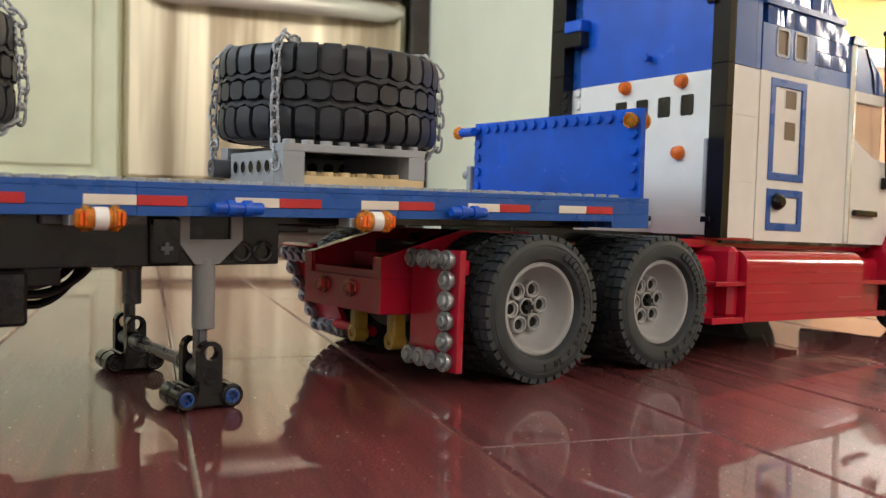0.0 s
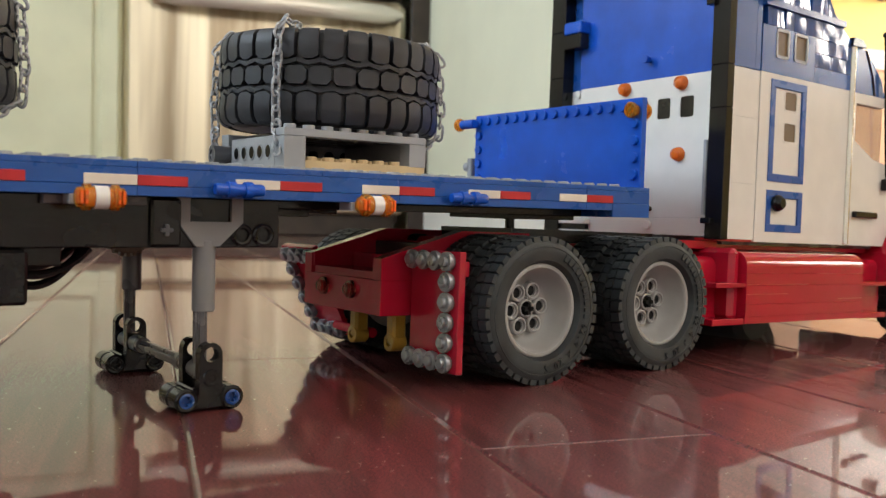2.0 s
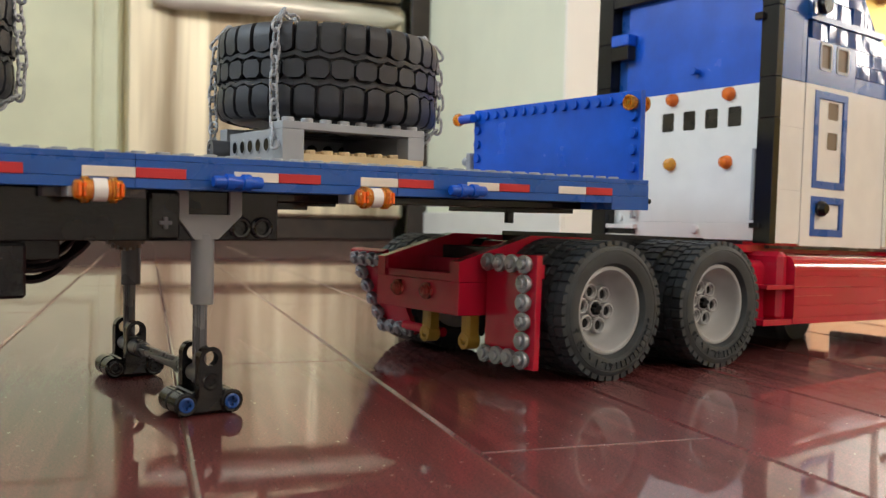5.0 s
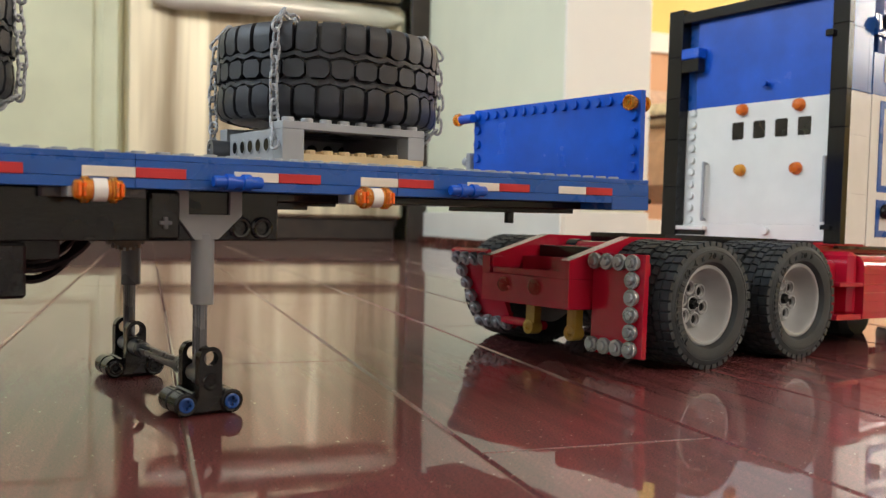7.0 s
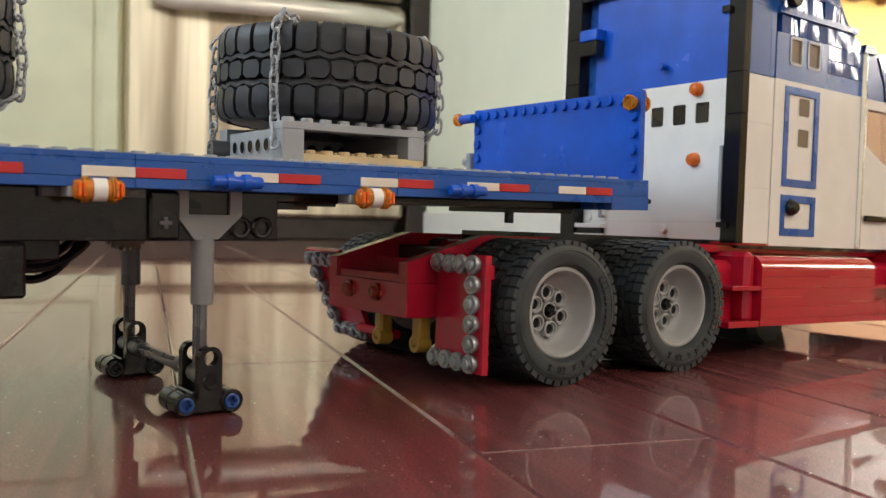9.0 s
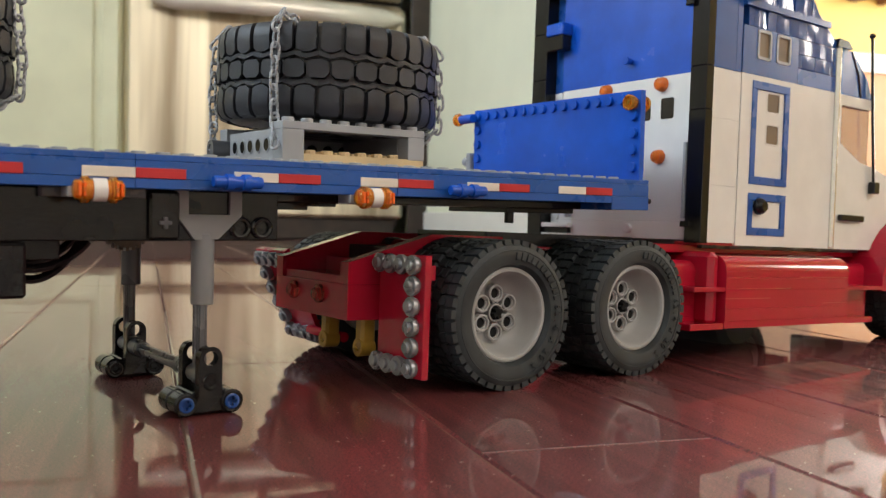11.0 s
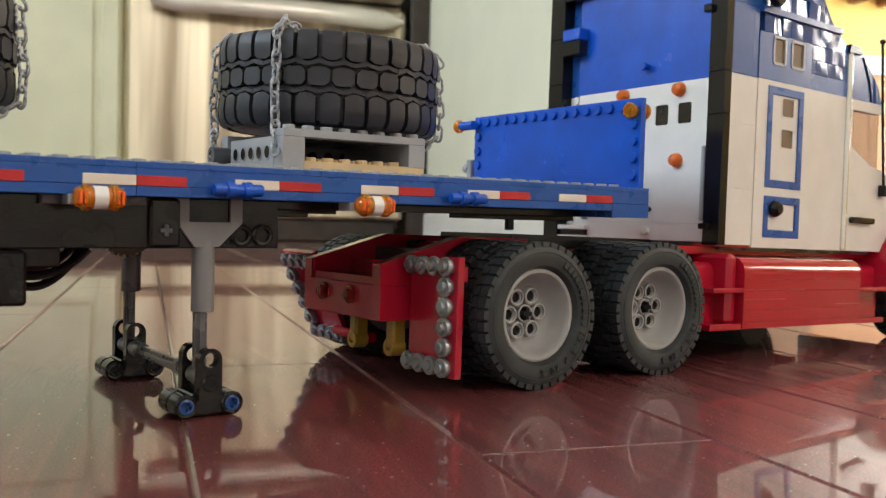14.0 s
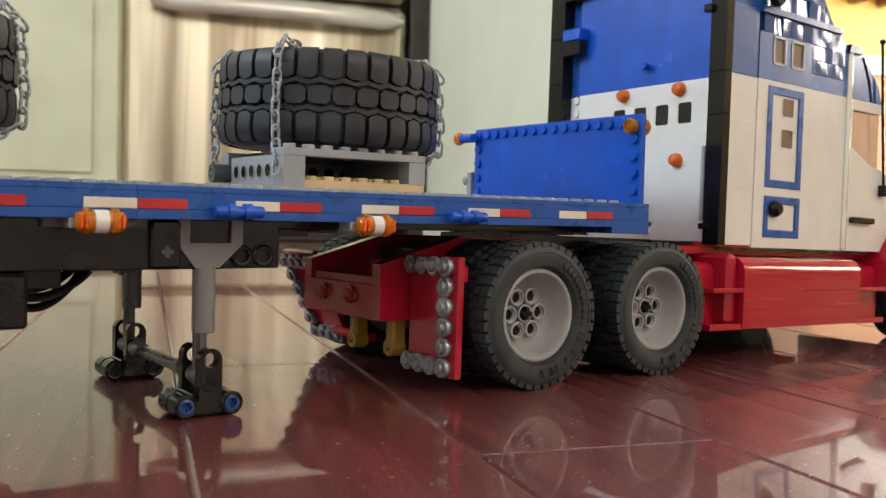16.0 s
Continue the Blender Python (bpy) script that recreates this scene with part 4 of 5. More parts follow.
def tractor():
    t = thing("toy_truck_tractor", "brick-built red, white and blue toy truck tractor on the floor", "toy truck", m=pose(0.2113, 0.3488, 0))

    def P(name, bm, mat, label="", parent=t):
        return part(name, bm, mat, parent, label, LEAN)

    # chassis
    for y0, y1 in ((20.5, 27), (-40, -33.5)):
        bm = mesh()
        prism(bm, [(-14, 40.5), (-14, 49.4), (27, 62.0), (66, 62.0), (66, 46), (20, 40.5)], "y", y0, y1)
        P("chassis_rail", bm, RED, "sloping red chassis rail")
    bm = mesh()
    box(bm, 20, 420, -32, 20, 36, 56, 0.4)
    P("chassis_core", bm, BLACK)
    # plain cylinder standing in for a dark tyre under the chassis
    bm = mesh()
    lathe(bm, [(0, -30), (14, -30), (18, -26), (18, 20), (14, 23), (0, 23)], (250, -6, 18.4), "y", 28)
    P("tyre_standin", bm, RUBBER_D)
    bm = mesh()
    box(bm, -13.9, 8, -40, 27, 25.8, 40.4, 0.2)
    box(bm, -12.5, 6, -33, 20, 40.4, 43.8, 0.2)
    box(bm, 8, 20, -33, 20, 28, 50, 0.2)
    rear = P("rear_box", bm, RED, "red rear cross box")
    for y in (-40, 19):
        bm = mesh()
        box(bm, -13.2, -6, y + 0.2, y + 7.8, 43.6, 49.4, 0.2)
        P("corner_block", bm, RED)
    for y in (7.5, -16.4):
        bm = mesh()
        lathe(bm, [(0, -3.4), (2.2, -3.4), (2.5, -3.0), (2.5, -1.7), (3.9, -1.5), (4.0, 0), (0, 0)], (-13.9, y, 35.2), "x", 18)
        P("tail_lamp", bm, TAILCLEAR, "clear red round tail lamp", rear)
    for y in (7, -24):
        bm = mesh()
        box(bm, -2, 5, y - 8.4, y - 2.0, 12, 28, 1.2)
        lathe(bm, [(1.9, -3.6), (3.6, -3.6), (3.9, -3.2), (3.9, 3.2), (3.6, 3.6), (1.9, 3.6)], (1.2, y - 5.2, 13.2), "x", 18, close=True)
        P("lever", bm, YELLOW, "dull yellow lever")
    bm = mesh()
    rod(bm, (3, -62, 13.5), "y", 2.4, 20)
    P("flap_rod", bm, RED)
    bm = mesh()
    rod(bm, (8, 0, 13.5), "y", 2.4, 34)
    P("flap_rod", bm, RED)
    # fifth wheel
    bm = mesh()
    prism(bm, [(60, -34), (72, -41), (150, -41), (150, 28), (72, 28), (60, 21)], "z", 58, 64.2)
    P("fifth_wheel", bm, BLACK, "black fifth-wheel coupling plate")
    bm = mesh()
    rod(bm, (40, -31, 55), "y", 4.2, 50)
    rod(bm, (34, -33.6, 53.5), "y", 3.0, 54)
    P("pivot_axle", bm, RED)
    bm = mesh()
    for y in (-26, 8):
        rod(bm, (40, y, 55), "y", 5.0, 8)
    P("pivot_bush", bm, BLACK)
    # mud flaps: one hangs straight, the other has swung forward
    for side, m in ((-1, Matrix.Identity(4)), (1, Matrix.Translation((1.5, 0, 30)) @ Matrix.Rotation(radians(-27), 4, "Y") @ Matrix.Translation((0, 0, -30)))):
        a, b = (-74.6, -41.8) if side < 0 else (29.8, 62.6)
        bm = mesh()
        box(bm, 0, 3.2, a, b, 5.9, 53.9, 0.25)
        bm.transform(m)
        flap = P("mud_flap", bm, RED, "red mud flap edged with grey round studs")
        ring = [(side * 68.65, 49.9 - 8 * i) for i in range(6)] + [(side * (68.65 - 8 * i), z) for i in (1, 2, 3) for z in (49.9, 9.9)]
        if side > 0:
            ring = [(y - 12.0, z) for y, z in ring]
        for y, z in ring:
            bm = mesh()
            lathe(bm, [(0, -4.6), (2.0, -4.6), (2.3, -4.3), (2.3, -3.1), (3.8, -3.0), (3.95, -2.6), (3.95, -1.4), (3.3, -1.2), (3.3, 0.1), (0, 0.1)], (0, y, z), "x", 16)
            bm.transform(m)
            P("flap_stud", bm, SILVER, "", flap)
    bm = mesh()
    box(bm, 4, 7, -72, -34, 44, 50, 0.3)
    P("flap_hanger", bm, RED)
    bm = mesh()
    box(bm, -9, -4, 30, 60, 46, 50, 0.3)
    P("flap_hanger", bm, RED)

    # back wall of the sleeper
    bm = mesh()
    holed_plate(bm, "x", 176, 182, -56.2, 41.6, 73.5, 150.2, [(y - 4.8, y + 4.8, 127.1, 138.9) for y in (-38.5, -22.8, -7.1, 8.6)])
    box(bm, 176, 182, -56.2, 41.6, 64, 73.42, 0.08)
    P("lower_back_panel", bm, WHITE, "white back panel with four small windows")
    for y in (-38.5, -22.8, -7.1, 8.6):
        bm = mesh()
        rounded_frame(bm, "x", y - 5.2, y + 5.2, 126.7, 139.3, 1.9, 0.7, 175.85, 177.5)
        w = P("window_rim", bm, WHITE)
        bm = mesh()
        box(bm, 176.4, 177.0, y - 4.7, y + 4.7, 127.2, 138.8, 0.1)
        P("pane", bm, DARKGLASS, "dark window", w)
    bm = mesh()
    box(bm, 176, 182, -56.2, 42.6, 150.3, 208, 0.05)
    P("upper_back_panel", bm, BLUE, "bright blue upper back panel")
    bm = mesh()
    box(bm, 179.5, 182, 42.6, 52.4, 150.3, 208, 0.2)
    P("blue_side_strip", bm, BLUE_D)
    bm = mesh()
    box(bm, 179.3, 182, 41.8, 52.4, 72, 150.2, 0.2)
    for i in range(10):
        rod(bm, (179.4, 46.5, 76 + 8 * i), "x", 2.4, -1.7, 12, 0.2)
    P("studded_strip", bm, WHITE, "white strip of studs")
    bm = mesh()
    box(bm, 172, 184, 30, 58, 69, 71.6), box(bm, 172, 184, 30, 58, 62, 65.4)
    P("white_step_slat", bm, WHITE)
    bm = mesh()
    box(bm, 173, 184, 31, 58, 65.5, 68.9)
    P("black_step_slat", bm, BLACK)
    for z0, z1 in ((60, 98), (98.1, 130), (130.1, 158), (158.1, 186), (186.1, 218)):
        bm = mesh()
        box(bm, 171, 182, 52.5, 64.5, z0, z1, 0.3)
        P("column_block", bm, BLACK, "black corner column block")
    for z0, z1 in ((62.5, 130), (130.1, 152), (152.1, 190), (190.1, 218)):
        bm = mesh()
        box(bm, 171.5, 177.2, -66.8, -56.4, z0, z1, 0.3)
        P("column_block", bm, BLACK, "black corner column block")
    bm = mesh()
    box(bm, 169.5, 172, -61, -55, 70.5, 73.5, 0.3)
    P("column_clip", bm, BLACK)
    bm = mesh()
    box(bm, 169, 173, -58.5, -53.5, 183, 187, 0.4)
    P("column_clip", bm, BLACK)
    bm = mesh()
    box(bm, 171.5, 184, -66.8, 64.5, 208.2, 215, 0.4)
    P("top_beam", bm, BLACK)
    for y, z in ((5.2, 146.2), (-34.8, 145.9), (5.2, 107.8), (-34.5, 107.6)):
        bm = mesh()
        lathe(bm, [(0, -4.2), (1.6, -4.1), (2.6, -3.4), (3.4, -2.4), (3.9, -1.0), (3.9, 0.2), (0, 0.2)], (176, y, z), "x", 20)
        amber = y > 0 and z < 120
        lamp = P("wall_lamp", bm, LENS_AMBER if amber else LENS_ORANGE, "round amber marker lamp" if amber else "round clear orange marker lamp")
        bm = mesh()
        lathe(bm, [(2.5, -3.9), (2.7, -4.1), (3.1, -3.7), (3.0, -3.0)], (176, y, z), "x", 20)
        P("lens_ring", bm, LENS_AMBER if amber else LENS_ORANGE, "", lamp)
        bm = mesh()
        rod(bm, (175.6, y, z), "x", 1.5, -2.2, 12)
        P("bulb", bm, LAMP_ORANGE, "", lamp)
    bm = mesh()
    rod(bm, (176, -11.7, 161), "x", 1.6, -5, 14)
    rod(bm, (172.5, -11.7, 161), "x", 2.3, -1.6, 14)
    P("wall_knob", bm, BLUE)
    bm = mesh()
    rod(bm, (176, -15, 69.3), "x", 2.6, -2.4, 14)
    P("wall_stud", bm, WHITE)
    bm = mesh()
    box(bm, 168, 176, 36, 50.5, 183, 190, 0.5)
    P("blue_latch", bm, BLUE, "blue latch on the back panel")
    # the shadow below the latch, built as a black block
    bm = mesh()
    box(bm, 168.5, 176, 36.5, 50.5, 174, 182.9, 0.5)
    P("latch_shadow_block", bm, BLACK)
    for y in (31.5, -54.6):
        bm = mesh()
        rod(bm, (172.5, y, 75), "z", 1.2, 39, 10)
        for z in (76, 113):
            rod(bm, (176, y, z), "x", 0.9, -3.6, 8)
        P("grab_rail", bm, GREY, "thin grey grab rail")

    # sleeper sides, the seen one with door and hatch
    for z0, z1 in ((63, 92.2), (92.25, 126.5), (126.55, 151.8)):
        bm = mesh()
        box(bm, 178, 200.5, -65.6, -60, z0, z1, 0.07)
        P("corner_panel", bm, WHITE)
    bm = mesh()
    holed_plate(bm, "y", -66, -60, 200.8, 287, 62, 152, [(210, 243.2, 94.7, 149.2), (210, 243.2, 67.7, 90.1)])
    side = P("sleeper_side", bm, WHITE, "white smooth side panel of the sleeper")
    for x0, x1, z in ((248, 266, 146.9), (201, 212, 66), (232, 246, 113)):
        bm = mesh()
        box(bm, x0, x1, -66.03, -65.9, z, z + 0.2, 0.02)
        P("seam", bm, STICKWHITE, "", side)
    bm = mesh()
    holed_plate(bm, "y", -65.6, -60, 214.3, 238.9, 99.0, 144.9, [(223.8, 235, 116.8, 127.2), (223.8, 235, 133.7, 143.8)])
    door = P("sleeper_door", bm, WHITE, "white door with two small windows")
    bm = mesh()
    frame_of(bm, "y", 210, 243.2, 94.7, 149.2, 4.2, -66.5, -60)
    P("door_frame", bm, BLUE_D, "blue door frame", door)
    for z in (116.9, 133.9):
        bm = mesh()
        rounded_frame(bm, "y", 223.4, 235.4, z - 0.5, z + 10.7, 1.8, 0.7, -65.75, -64.5)
        P("window_rim", bm, WHITE, "", door)
        bm = mesh()
        box(bm, 223.9, 234.9, -65.3, -64.8, z - 0.05, z + 10.2, 0.1)
        P("door_window", bm, BROWNGLASS, "small brownish window", door)
    bm = mesh()
    box(bm, 214.1, 239.1, -65.6, -60, 71.8, 86, 0.15)
    hatch = P("hatch", bm, WHITE)
    bm = mesh()
    frame_of(bm, "y", 210, 243.2, 67.7, 90.1, 4.0, -66.5, -60)
    P("hatch_frame", bm, BLUE_D, "blue hatch frame", hatch)
    bm = mesh()
    lathe(bm, [(0, -5), (2.6, -5), (3.6, -4), (4.6, -2.2), (4.6, -0.6), (2.5, 0), (0, 0)], (219, -65.6, 83.2), "y", 14)
    P("filler_cap", bm, BLACK, "black round cap", hatch)
    # blue upper side
    bm = mesh()
    holed_plate(bm, "y", -66, -60, 200.8, 250, 152.1, 177, [(213, 224.7, 160.9, 176.2), (229.7, 242.3, 160.9, 176.2)])
    P("upper_side", bm, SLEEKBLUE, "blue upper side of the sleeper")
    for x0, x1, z0, z1 in ((178, 196, 152.1, 189), (178, 200.4, 189.1, 215), (196.1, 200.4, 152.1, 189)):
        bm = mesh()
        box(bm, x0, x1, -65.6, -60, z0, z1, 0.12)
        P("upper_corner_panel", bm, SLEEKBLUE)
    bm = mesh()
    box(bm, 250.1, 287, -66, -60, 152.1, 160.8, 0.12)
    P("upper_side_plate", bm, BLUE_D)
    for x0, x1 in ((213, 224.7), (229.7, 242.3)):
        bm = mesh()
        rounded_frame(bm, "y", x0 - 0.2, x1 + 0.2, 160.7, 176.4, 2.2, 1.5, -66.4, -64.5)
        w = P("upper_window_frame", bm, GREY)
        bm = mesh()
        box(bm, x0 + 0.5, x1 - 0.5, -65.6, -65.0, 161.2, 175.9, 0.1)
        P("upper_pane", bm, BROWNGLASS, "small amber-lit window", w)
    # shiny tiles above the windows, each a little askew
    rows = [(177.1, 187, 204.8, 268), (161, 168.8, 250.1, 287), (168.9, 177, 250.1, 287), (190.6, 200, 200.8, 262), (200.1, 214, 200.8, 252)]
    for z0, z1, x0, x1 in rows:
        x = x0
        while x < x1 - 2:
            bm = mesh()
            w = random.choice((4, 4, 8, 8))
            x2 = min(x + w, x1)
            k = 0.25 if x > 246 else 0.9
            box(bm, x + 0.06, x2 - 0.06, -66, -61, z0 + 0.05, z1 - 0.05, 0.18)
            bm.transform(Matrix.Translation((x, -66, z0)) @ Matrix.Rotation(radians(random.uniform(-5, 5) * k), 4, "Z") @ Matrix.Rotation(radians(random.uniform(-4, 4) * k), 4, "X") @ Matrix.Translation((-x, 66, -z0)))
            P("roof_tile", bm, SHINYBLUE)
            x = x2
    bm = mesh()
    prism(bm, [(200.8, 187), (278, 187), (278, 190.4), (200.8, 190.4)], "y", -67.6, -60)
    P("roof_ledge", bm, SLEEKBLUE, "blue ledge along the roof")
    bm = mesh()
    prism(bm, [(268, 177.1), (287, 177.1), (287, 181), (276, 187), (268, 187)], "y", -65.8, -60)
    prism(bm, [(262, 190.5), (271, 190.5), (252.2, 214), (252.2, 200.2), (262, 200)], "y", -65.8, -60)
    P("roof_slope_side", bm, SHINYBLUE)
    bm = mesh()
    lathe(bm, [(0, -3), (4.5, -3), (5, -2), (5, 1), (0, 2.5)], (208, -70, 195), "y", 18)
    P("horn", bm, BLACK, "black round horn")
    # cab ahead of the sleeper
    bm = mesh()
    prism(bm, [(290, 62), (357, 62), (357, 106), (332, 112), (318, 114), (300, 122), (296, 124), (296, 146), (328, 146), (328, 152), (290, 152)], "y", -65.4, -60)
    cabdoor = P("cab_door", bm, WHITE, "white cab door with a window")
    bm = mesh()
    box(bm, 296, 330, -63, -62.3, 112, 146, 0.1)
    P("door_glass", bm, CABGLASS, "clear side window", cabdoor)
    bm = mesh()
    box(bm, 296, 321, -68.4, -65.4, 78.6, 82.2, 0.6)
    P("door_handle", bm, BLACK, "black door handle", cabdoor)
    bm = mesh()
    prism(bm, [(290, 152.1), (329, 152.1), (324, 163), (306, 178), (290, 179)], "y", -65, -60)
    P("cab_roof_side", bm, SLEEKBLUE, "blue side of the cab roof")
    bm = mesh()
    sweep(bm, [(305, -65, 178), (313, -65, 164), (316, -65, 152.5)], 0.8, 8)
    P("roof_seam", bm, BLACK)
    bm = mesh()
    prism(bm, [(286, 178), (302, 178.6), (297, 182.5), (288, 183)], "y", -67.5, -58)
    P("roof_cap", bm, BLACK)
    bm = mesh()
    rod(bm, (288.5, -66.2, 62.5), "z", 2.1, 115, 16)
    P("corner_pipe", bm, PIPE, "glossy silver pipe on the cab corner")
    # the far side, roof, nose
    bm = mesh()
    box(bm, 178, 330, 58, 64, 62, 152, 0.3)
    P("far_side", bm, WHITE)
    bm = mesh()
    prism(bm, [(178, 152.1), (329, 152.1), (324, 163), (252, 215), (178, 215)], "y", 58, 64)
    P("far_upper_side", bm, BLUE_D)
    bm = mesh()
    prism(bm, [(182.1, 215), (252, 215), (324, 163), (322, 160), (251, 211), (182.1, 211)], "y", -60, 58)
    P("roof", bm, BLUE)
    bm = mesh()
    box(bm, 182, 330, -60, 58, 60, 64, 0.3)
    P("cab_floor", bm, DGREY)
    bm = mesh()
    box(bm, 326, 332, -60, 58, 62, 112, 0.3)
    P("dash_wall", bm, DGREY)
    bm = mesh()
    prism(bm, [(332, 62), (440, 62), (440, 92), (430, 100), (332, 112)], "y", -44, 42)
    P("hood", bm, RED, "red engine hood")
    n = 14
    outer = [(FRONT + 46 * math.cos(math.pi * i / n), 38 + 46 * math.sin(math.pi * i / n)) for i in range(n + 1)]
    inner = [(FRONT + 41 * math.cos(math.pi * i / n), 38 + 41 * math.sin(math.pi * i / n)) for i in range(n, -1, -1)]
    for y0, y1 in ((-78, -44), (42, 74)):
        bm = mesh()
        for i in range(n):
            prism(bm, [outer[i], outer[i + 1], inner[n - i - 1], inner[n - i]], "y", y0, y1)
        bmesh.ops.remove_doubles(bm, verts=bm.verts, dist=0.01)
        P("fender", bm, RED, "red rounded front fender")
    bm = mesh()
    box(bm, 440, 446, -60, 56, 24, 60, 2)
    P("bumper", bm, SILVER)
    # bed and tank row
    bm = mesh()
    box(bm, 140, 330, -57, 53, 57.4, 61.6, 0.3)
    P("deck_plate", bm, RED)
    bm = mesh()
    box(bm, 172, 206, -64.5, -50, 61.7, 63.2, 0.2)
    P("sill", bm, STICKRED)
    def tank(x0, x1, y0, y1, z0, z1, r, name, label):
        bm = mesh()
        zs = [z0, z0 + 3.6, z0 + 9.8, z0 + 19.4, z1 - 11, z1 - 8]
        prism(bm, [(a, b) for a, b in rounded(y0, y1, zs[-1], z1, r, 6, "tltr")], "x", x0, x1)
        top = P(name, bm, RED, label)
        for a, b in zip(zs, zs[1:]):
            bm = mesh()
            k = random.uniform(-0.25, 0.1)
            box(bm, x0, x1, y0 + k, y1, a + 0.02, b - 0.02, 0.10)
            P("tank_plate", bm, RED, "", top)
        return top
    tank(177.5, 287.5, -79, -40, 20.6, 57, 7.5, "fuel_tank", "glossy red side tank with rounded top")
    tank(140, 177, -66, -40, 22, 54, 6, "inner_tank", "")
    tank(288, 330, -66, -40, 22, 54, 6, "inner_tank", "")
    tank(177.5, 287.5, 36, 76, 20.6, 57, 7.5, "fuel_tank", "glossy red side tank with rounded top")
    bm = mesh()
    box(bm, 170, 177.4, -75.5, -40, 22, 58.4, 2.5)
    P("tank_end", bm, RED)
    for x0, x1, z0, z1 in ((154, 178, 38.8, 41.2), (152, 177.3, 20.2, 23.4), (287.6, 330, 38.8, 41.2), (287.6, 316, 20.2, 23.4)):
        bm = mesh()
        box(bm, x0, x1, -78.6, -60, z0, z1, 0.3)
        P("step", bm, RED, "red step plate")
    # highlights along the tank's seams, laid on as lighter red strips
    bm = mesh()
    for x0, x1, z in ((178, 214, 35.3), (178, 232, 40.2), (240, 287, 46), (262, 287, 32), (205, 287, 50)):
        box(bm, x0, x1, -79.22, -78.6, z, z + 0.35, 0.05)
    P("tank_seam_glint", bm, STICKRED)
    # aerial by the hood
    bm = mesh()
    sweep(bm, [(330.5, -67.5, 102), (326, -67.5, 143), (322, -67.5, 188.5)], 0.9, 8)
    box(bm, 327.5, 333.5, -70, -65.5, 96, 103, 0.5)
    lathe(bm, [(0, -1.9), (1.4, -1.3), (1.9, 0), (1.4, 1.3), (0, 1.9)], (322, -67.5, 189.5), "z", 10)
    P("aerial", bm, BLACK, "thin black aerial")
    return t


SHINYBLUE = surface("glossy_blue_tile", (0.014, 0.085, 0.33), 0.10, rvary=0.05, wave=0.24, scale=170, spec=0.9)
SLEEKBLUE = surface("smooth_blue_tile", (0.016, 0.090, 0.34), 0.2, vary=0.05, rvary=0.05, wave=0.05, spec=0.7)
PIPE = surface("polished_pipe", (0.80, 0.78, 0.75), 0.16, metal=0.85, vary=0.04, rvary=0.05)
CABGLASS = clear("cab_window_plastic", (0.56, 0.54, 0.52), 0.07, 0.80)
TRUCK = tractor()
TYRE, TREAD, LETTERS, RIM, HUB, HOLE = truck_wheel_meshes()
WHEELS = []


def wheel(x, y, outward):
    """A wheel on the tractor; returns it with its place."""
    w = new("wheel", TYRE)
    tagged(w, "black rubber tyre on a grey dished rim")
    w.parent = TRUCK
    m = Matrix.Translation(Vector((x, y, 30.2)) * MM)
    for name, me in (("rim", RIM), ("axle_end", HUB), ("lettering", LETTERS), ("tread", TREAD)):
        k = new(name, me)
        k.parent = w
        if name == "tread":
            tagged(k, kind="stuff")
    for i in range(6):
        q = radians(60 * i - 5)
        share("rim_hole", HOLE, w, Matrix.Translation((8.0 * math.cos(q), 8.0 * math.sin(q), 0)))
    # the mesh turns about z: lay that axis along y
    spin = Matrix.Rotation(radians(-90 if outward < 0 else 90), 4, "X")
    WHEELS.append((w, m, spin))


for x in AXLES:
    for y, s in ((-70.5, -1), (-48.5, -1), (58.5, 1), (36.5, 1)):
        wheel(x, y, s)
for y, s in ((-62, -1), (58, 1)):
    wheel(FRONT, y, s)

# ---- floor planks, 80 mm wide ----
def plank(bm, x0, x1, y0, y1):
    """A thin board whose long edges are eased more than its ends."""
    rings = [[bm.verts.new((x, y, z)) for x, y in ((x0 + a, y0 + c), (x1 - a, y0 + c), (x1 - a, y1 - c), (x0 + a, y1 - c))]
             for z, a, c in ((-0.0016, 0, 0), (-0.0008, 0, 0), (0, 0.0010, 0.0004))]
    bm.faces.new(rings[0][::-1]), bm.faces.new(rings[-1])
    for p, q in zip(rings, rings[1:]):
        for k in range(4):
            bm.faces.new((p[k], p[(k + 1) % 4], q[(k + 1) % 4], q[k]))


def plank_mesh(length):
    bm = mesh()
    plank(bm, 0.0003, 0.0801, 0.0003, length - 0.0003)
    return mesh_of("plank", bm, FLOORWOOD, scale=1.0)


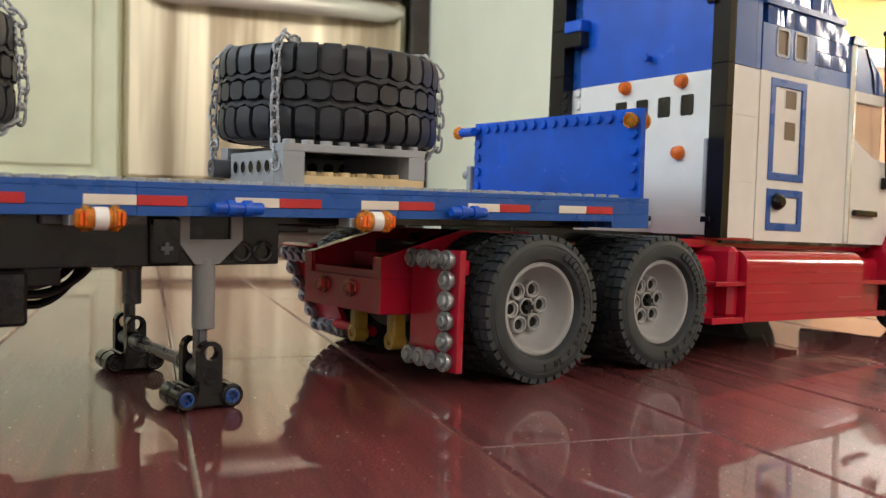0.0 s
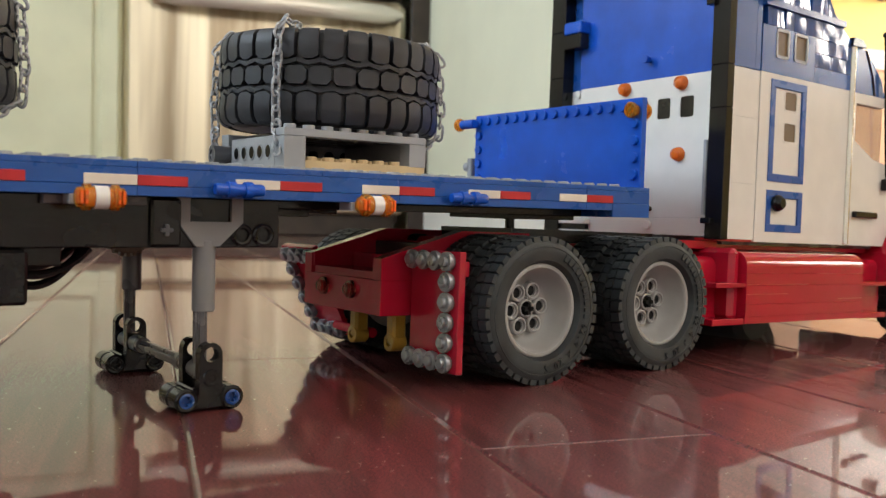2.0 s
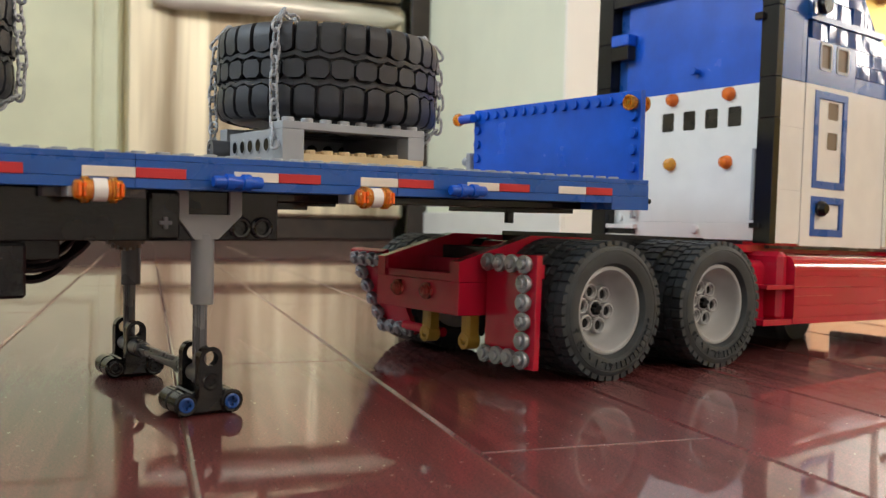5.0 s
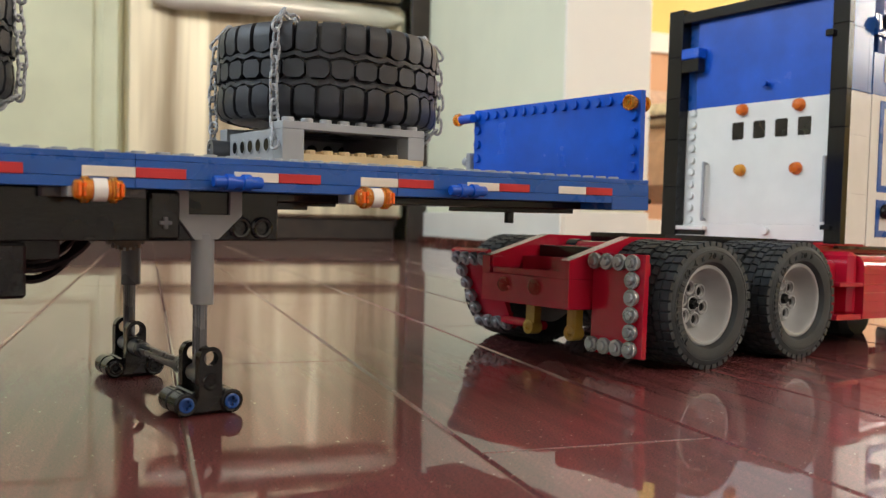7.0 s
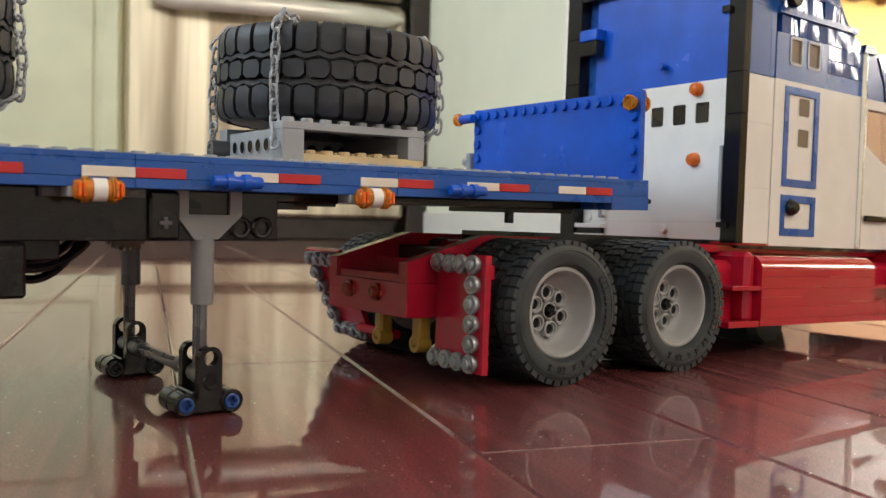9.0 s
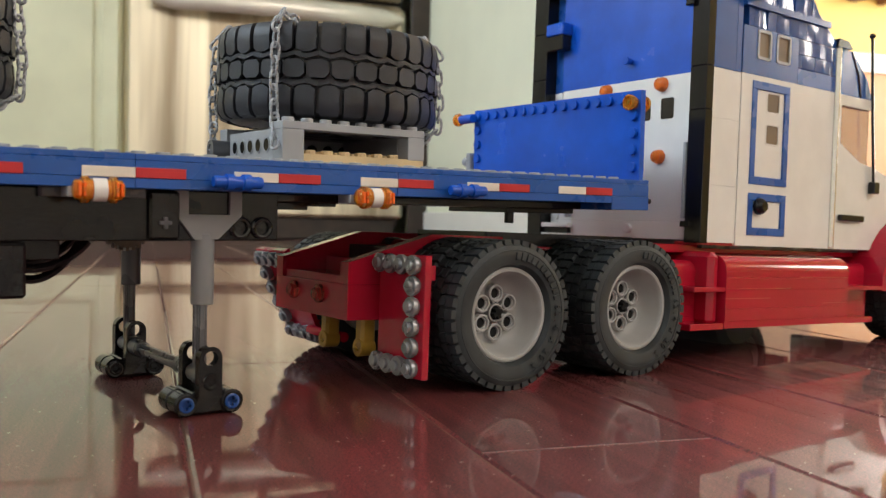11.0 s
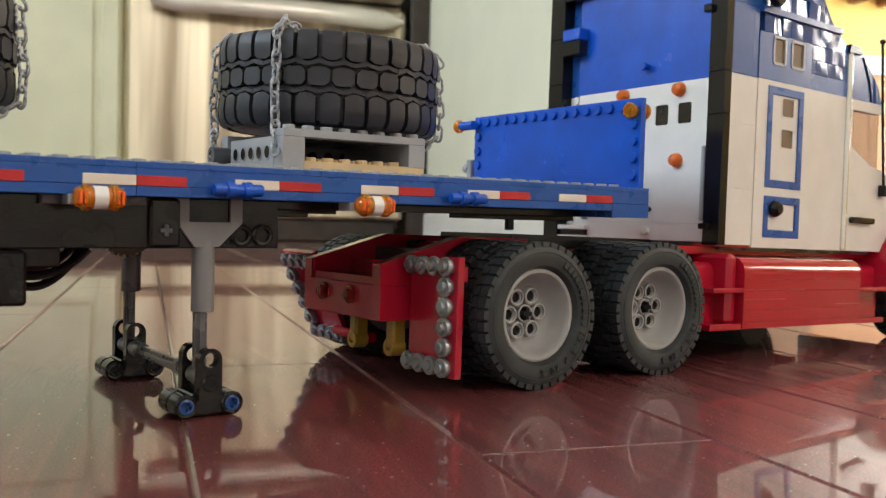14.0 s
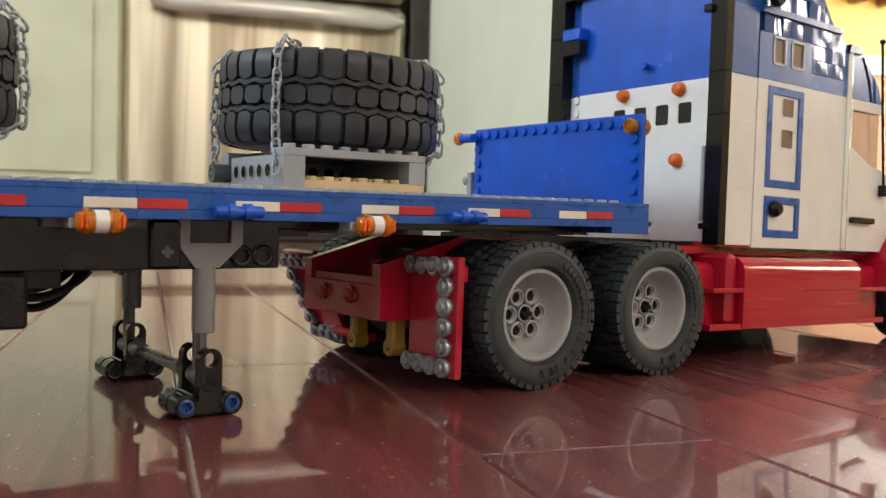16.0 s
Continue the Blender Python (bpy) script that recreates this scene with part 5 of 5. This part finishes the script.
def lay_floor():
    lengths = (0.46, 0.62, 0.80, 0.94)
    meshes = {ln: plank_mesh(ln) for ln in lengths}
    far = mesh()
    first = 0.0115 - 0.0805 * 33
    fixed = {-1: (0.90,), 0: (0.415,), 1: (0.240,)}
    for i in range(88):
        u = first + 0.0805 * i
        if u > U1 - 0.08 or u < U0:
            continue
        start = fixed.get(i - 33, (random.uniform(-0.3, 0.3),))[0]
        v = start
        while v < V1 - 0.01:
            ln = random.choice(lengths)
            if v + ln > V1:
                ln = V1 - v
            near = -0.4 < u < 1.2 and v < 2.2
            if near:
                ob = new("plank", meshes.setdefault(ln, None) or plank_mesh(ln))
                ob.parent = floor_ob
                ob.location = (u, v, random.uniform(-0.00012, 0.0))
            else:
                plank(far, u + 0.0003, u + 0.0801, v + 0.0003, v + ln - 0.0003)
            v += ln
        v = start
        while v > V0:
            ln = min(0.94 if i == 32 else random.choice(lengths), v - V0 + 0.001)
            v -= ln
            if -0.4 < u < 1.2 and v > -0.7:
                ob = new("plank", meshes.setdefault(ln, None) or plank_mesh(ln))
                ob.parent = floor_ob
                ob.location = (u, v, random.uniform(-0.00012, 0.0))
            else:
                plank(far, u + 0.0003, u + 0.0801, v + 0.0003, v + ln - 0.0003)
    tagged(part("far_planks", far, FLOORWOOD, floor_ob, scale=1.0), kind="stuff")


lay_floor()


# ---- what moves ----
def motions():
    drive = [(0, 208.3, 348.8, 0), (2, 208.3, 348.8, 0), (2.5, 210.1, 348.8, 0), (3, 210.6, 348.8, 0), (4, 211.4, 348.8, 0), (4.3, 212.5, 348.8, 0),
             (4.8, 236, 348.2, -0.15), (5.3, 265, 347.6, -0.3), (5.8, 294, 347.1, -0.45), (6.25, 313.2, 346.7, -0.6), (7.35, 313.2, 346.7, -0.6), (7.5, 311, 347.0, -0.55),
             (8, 280.7, 348.0, -0.41), (8.5, 252.9, 349.5, -0.4), (9, 222.2, 349.8, -0.15), (9.2, 219.5, 350.0, -0.12), (10.2, 219.0, 350.2, -0.15), (11.0, 195.5, 352.7, -0.55),
             (11.3, 195.6, 352.8, -0.55), (11.6, 195.6, 352.8, -0.55), (12, 197.8, 352.1, -0.30), (12.5, 209.7, 351.3, -0.05), (16, 209.7, 351.3, -0.05)]
    walk(TRUCK, [(t, pose(x * MM, y * MM, 0, 0, 0, a)) for t, x, y, a in drive])
    for w, m, spin in WHEELS:
        walk(w, [(t, m @ Matrix.Rotation((x - 208.3) / 30.2, 4, "Y") @ spin) for t, x, y, a in drive])
    lift = [(0, 0.47, -10.15, 0.11), (0.5, 0.46, -8.96, 0.25), (1, 0.7, -7.09, 0.59), (1.5, 0.94, -5.45, 0.62), (2, 0.64, -3.36, 0.42), (2.5, 0.35, -1.84, 0.16),
            (3, 0.01, -0.4, 0.06), (3.5, 0, 0, 0), (11.0, 0, 0, 0), (12, 0, -0.2, -0.05), (13, 0, -0.15, -0.05), (13.5, 0, -0.17, -0.03), (14, 0.29, -1.76, 0.22), (14.5, 0.31, -3.29, 0.41),
            (15, 0.6, -5.14, 0.57), (15.5, 0.63, -7.17, 0.53), (16, 0.65, -8.87, 0.24)]
    rows = [(t, pose((69.97 + x) * MM, 280.62 * MM, (81.69 + z) * MM, 0.73, -0.45 + p, -1.25)) for t, x, z, p in lift]
    for o in ON_TRAILER:
        ob, local = o if isinstance(o, tuple) else (o, Matrix.Identity(4))
        walk(ob, [(t, m @ local) for t, m in rows])


motions()
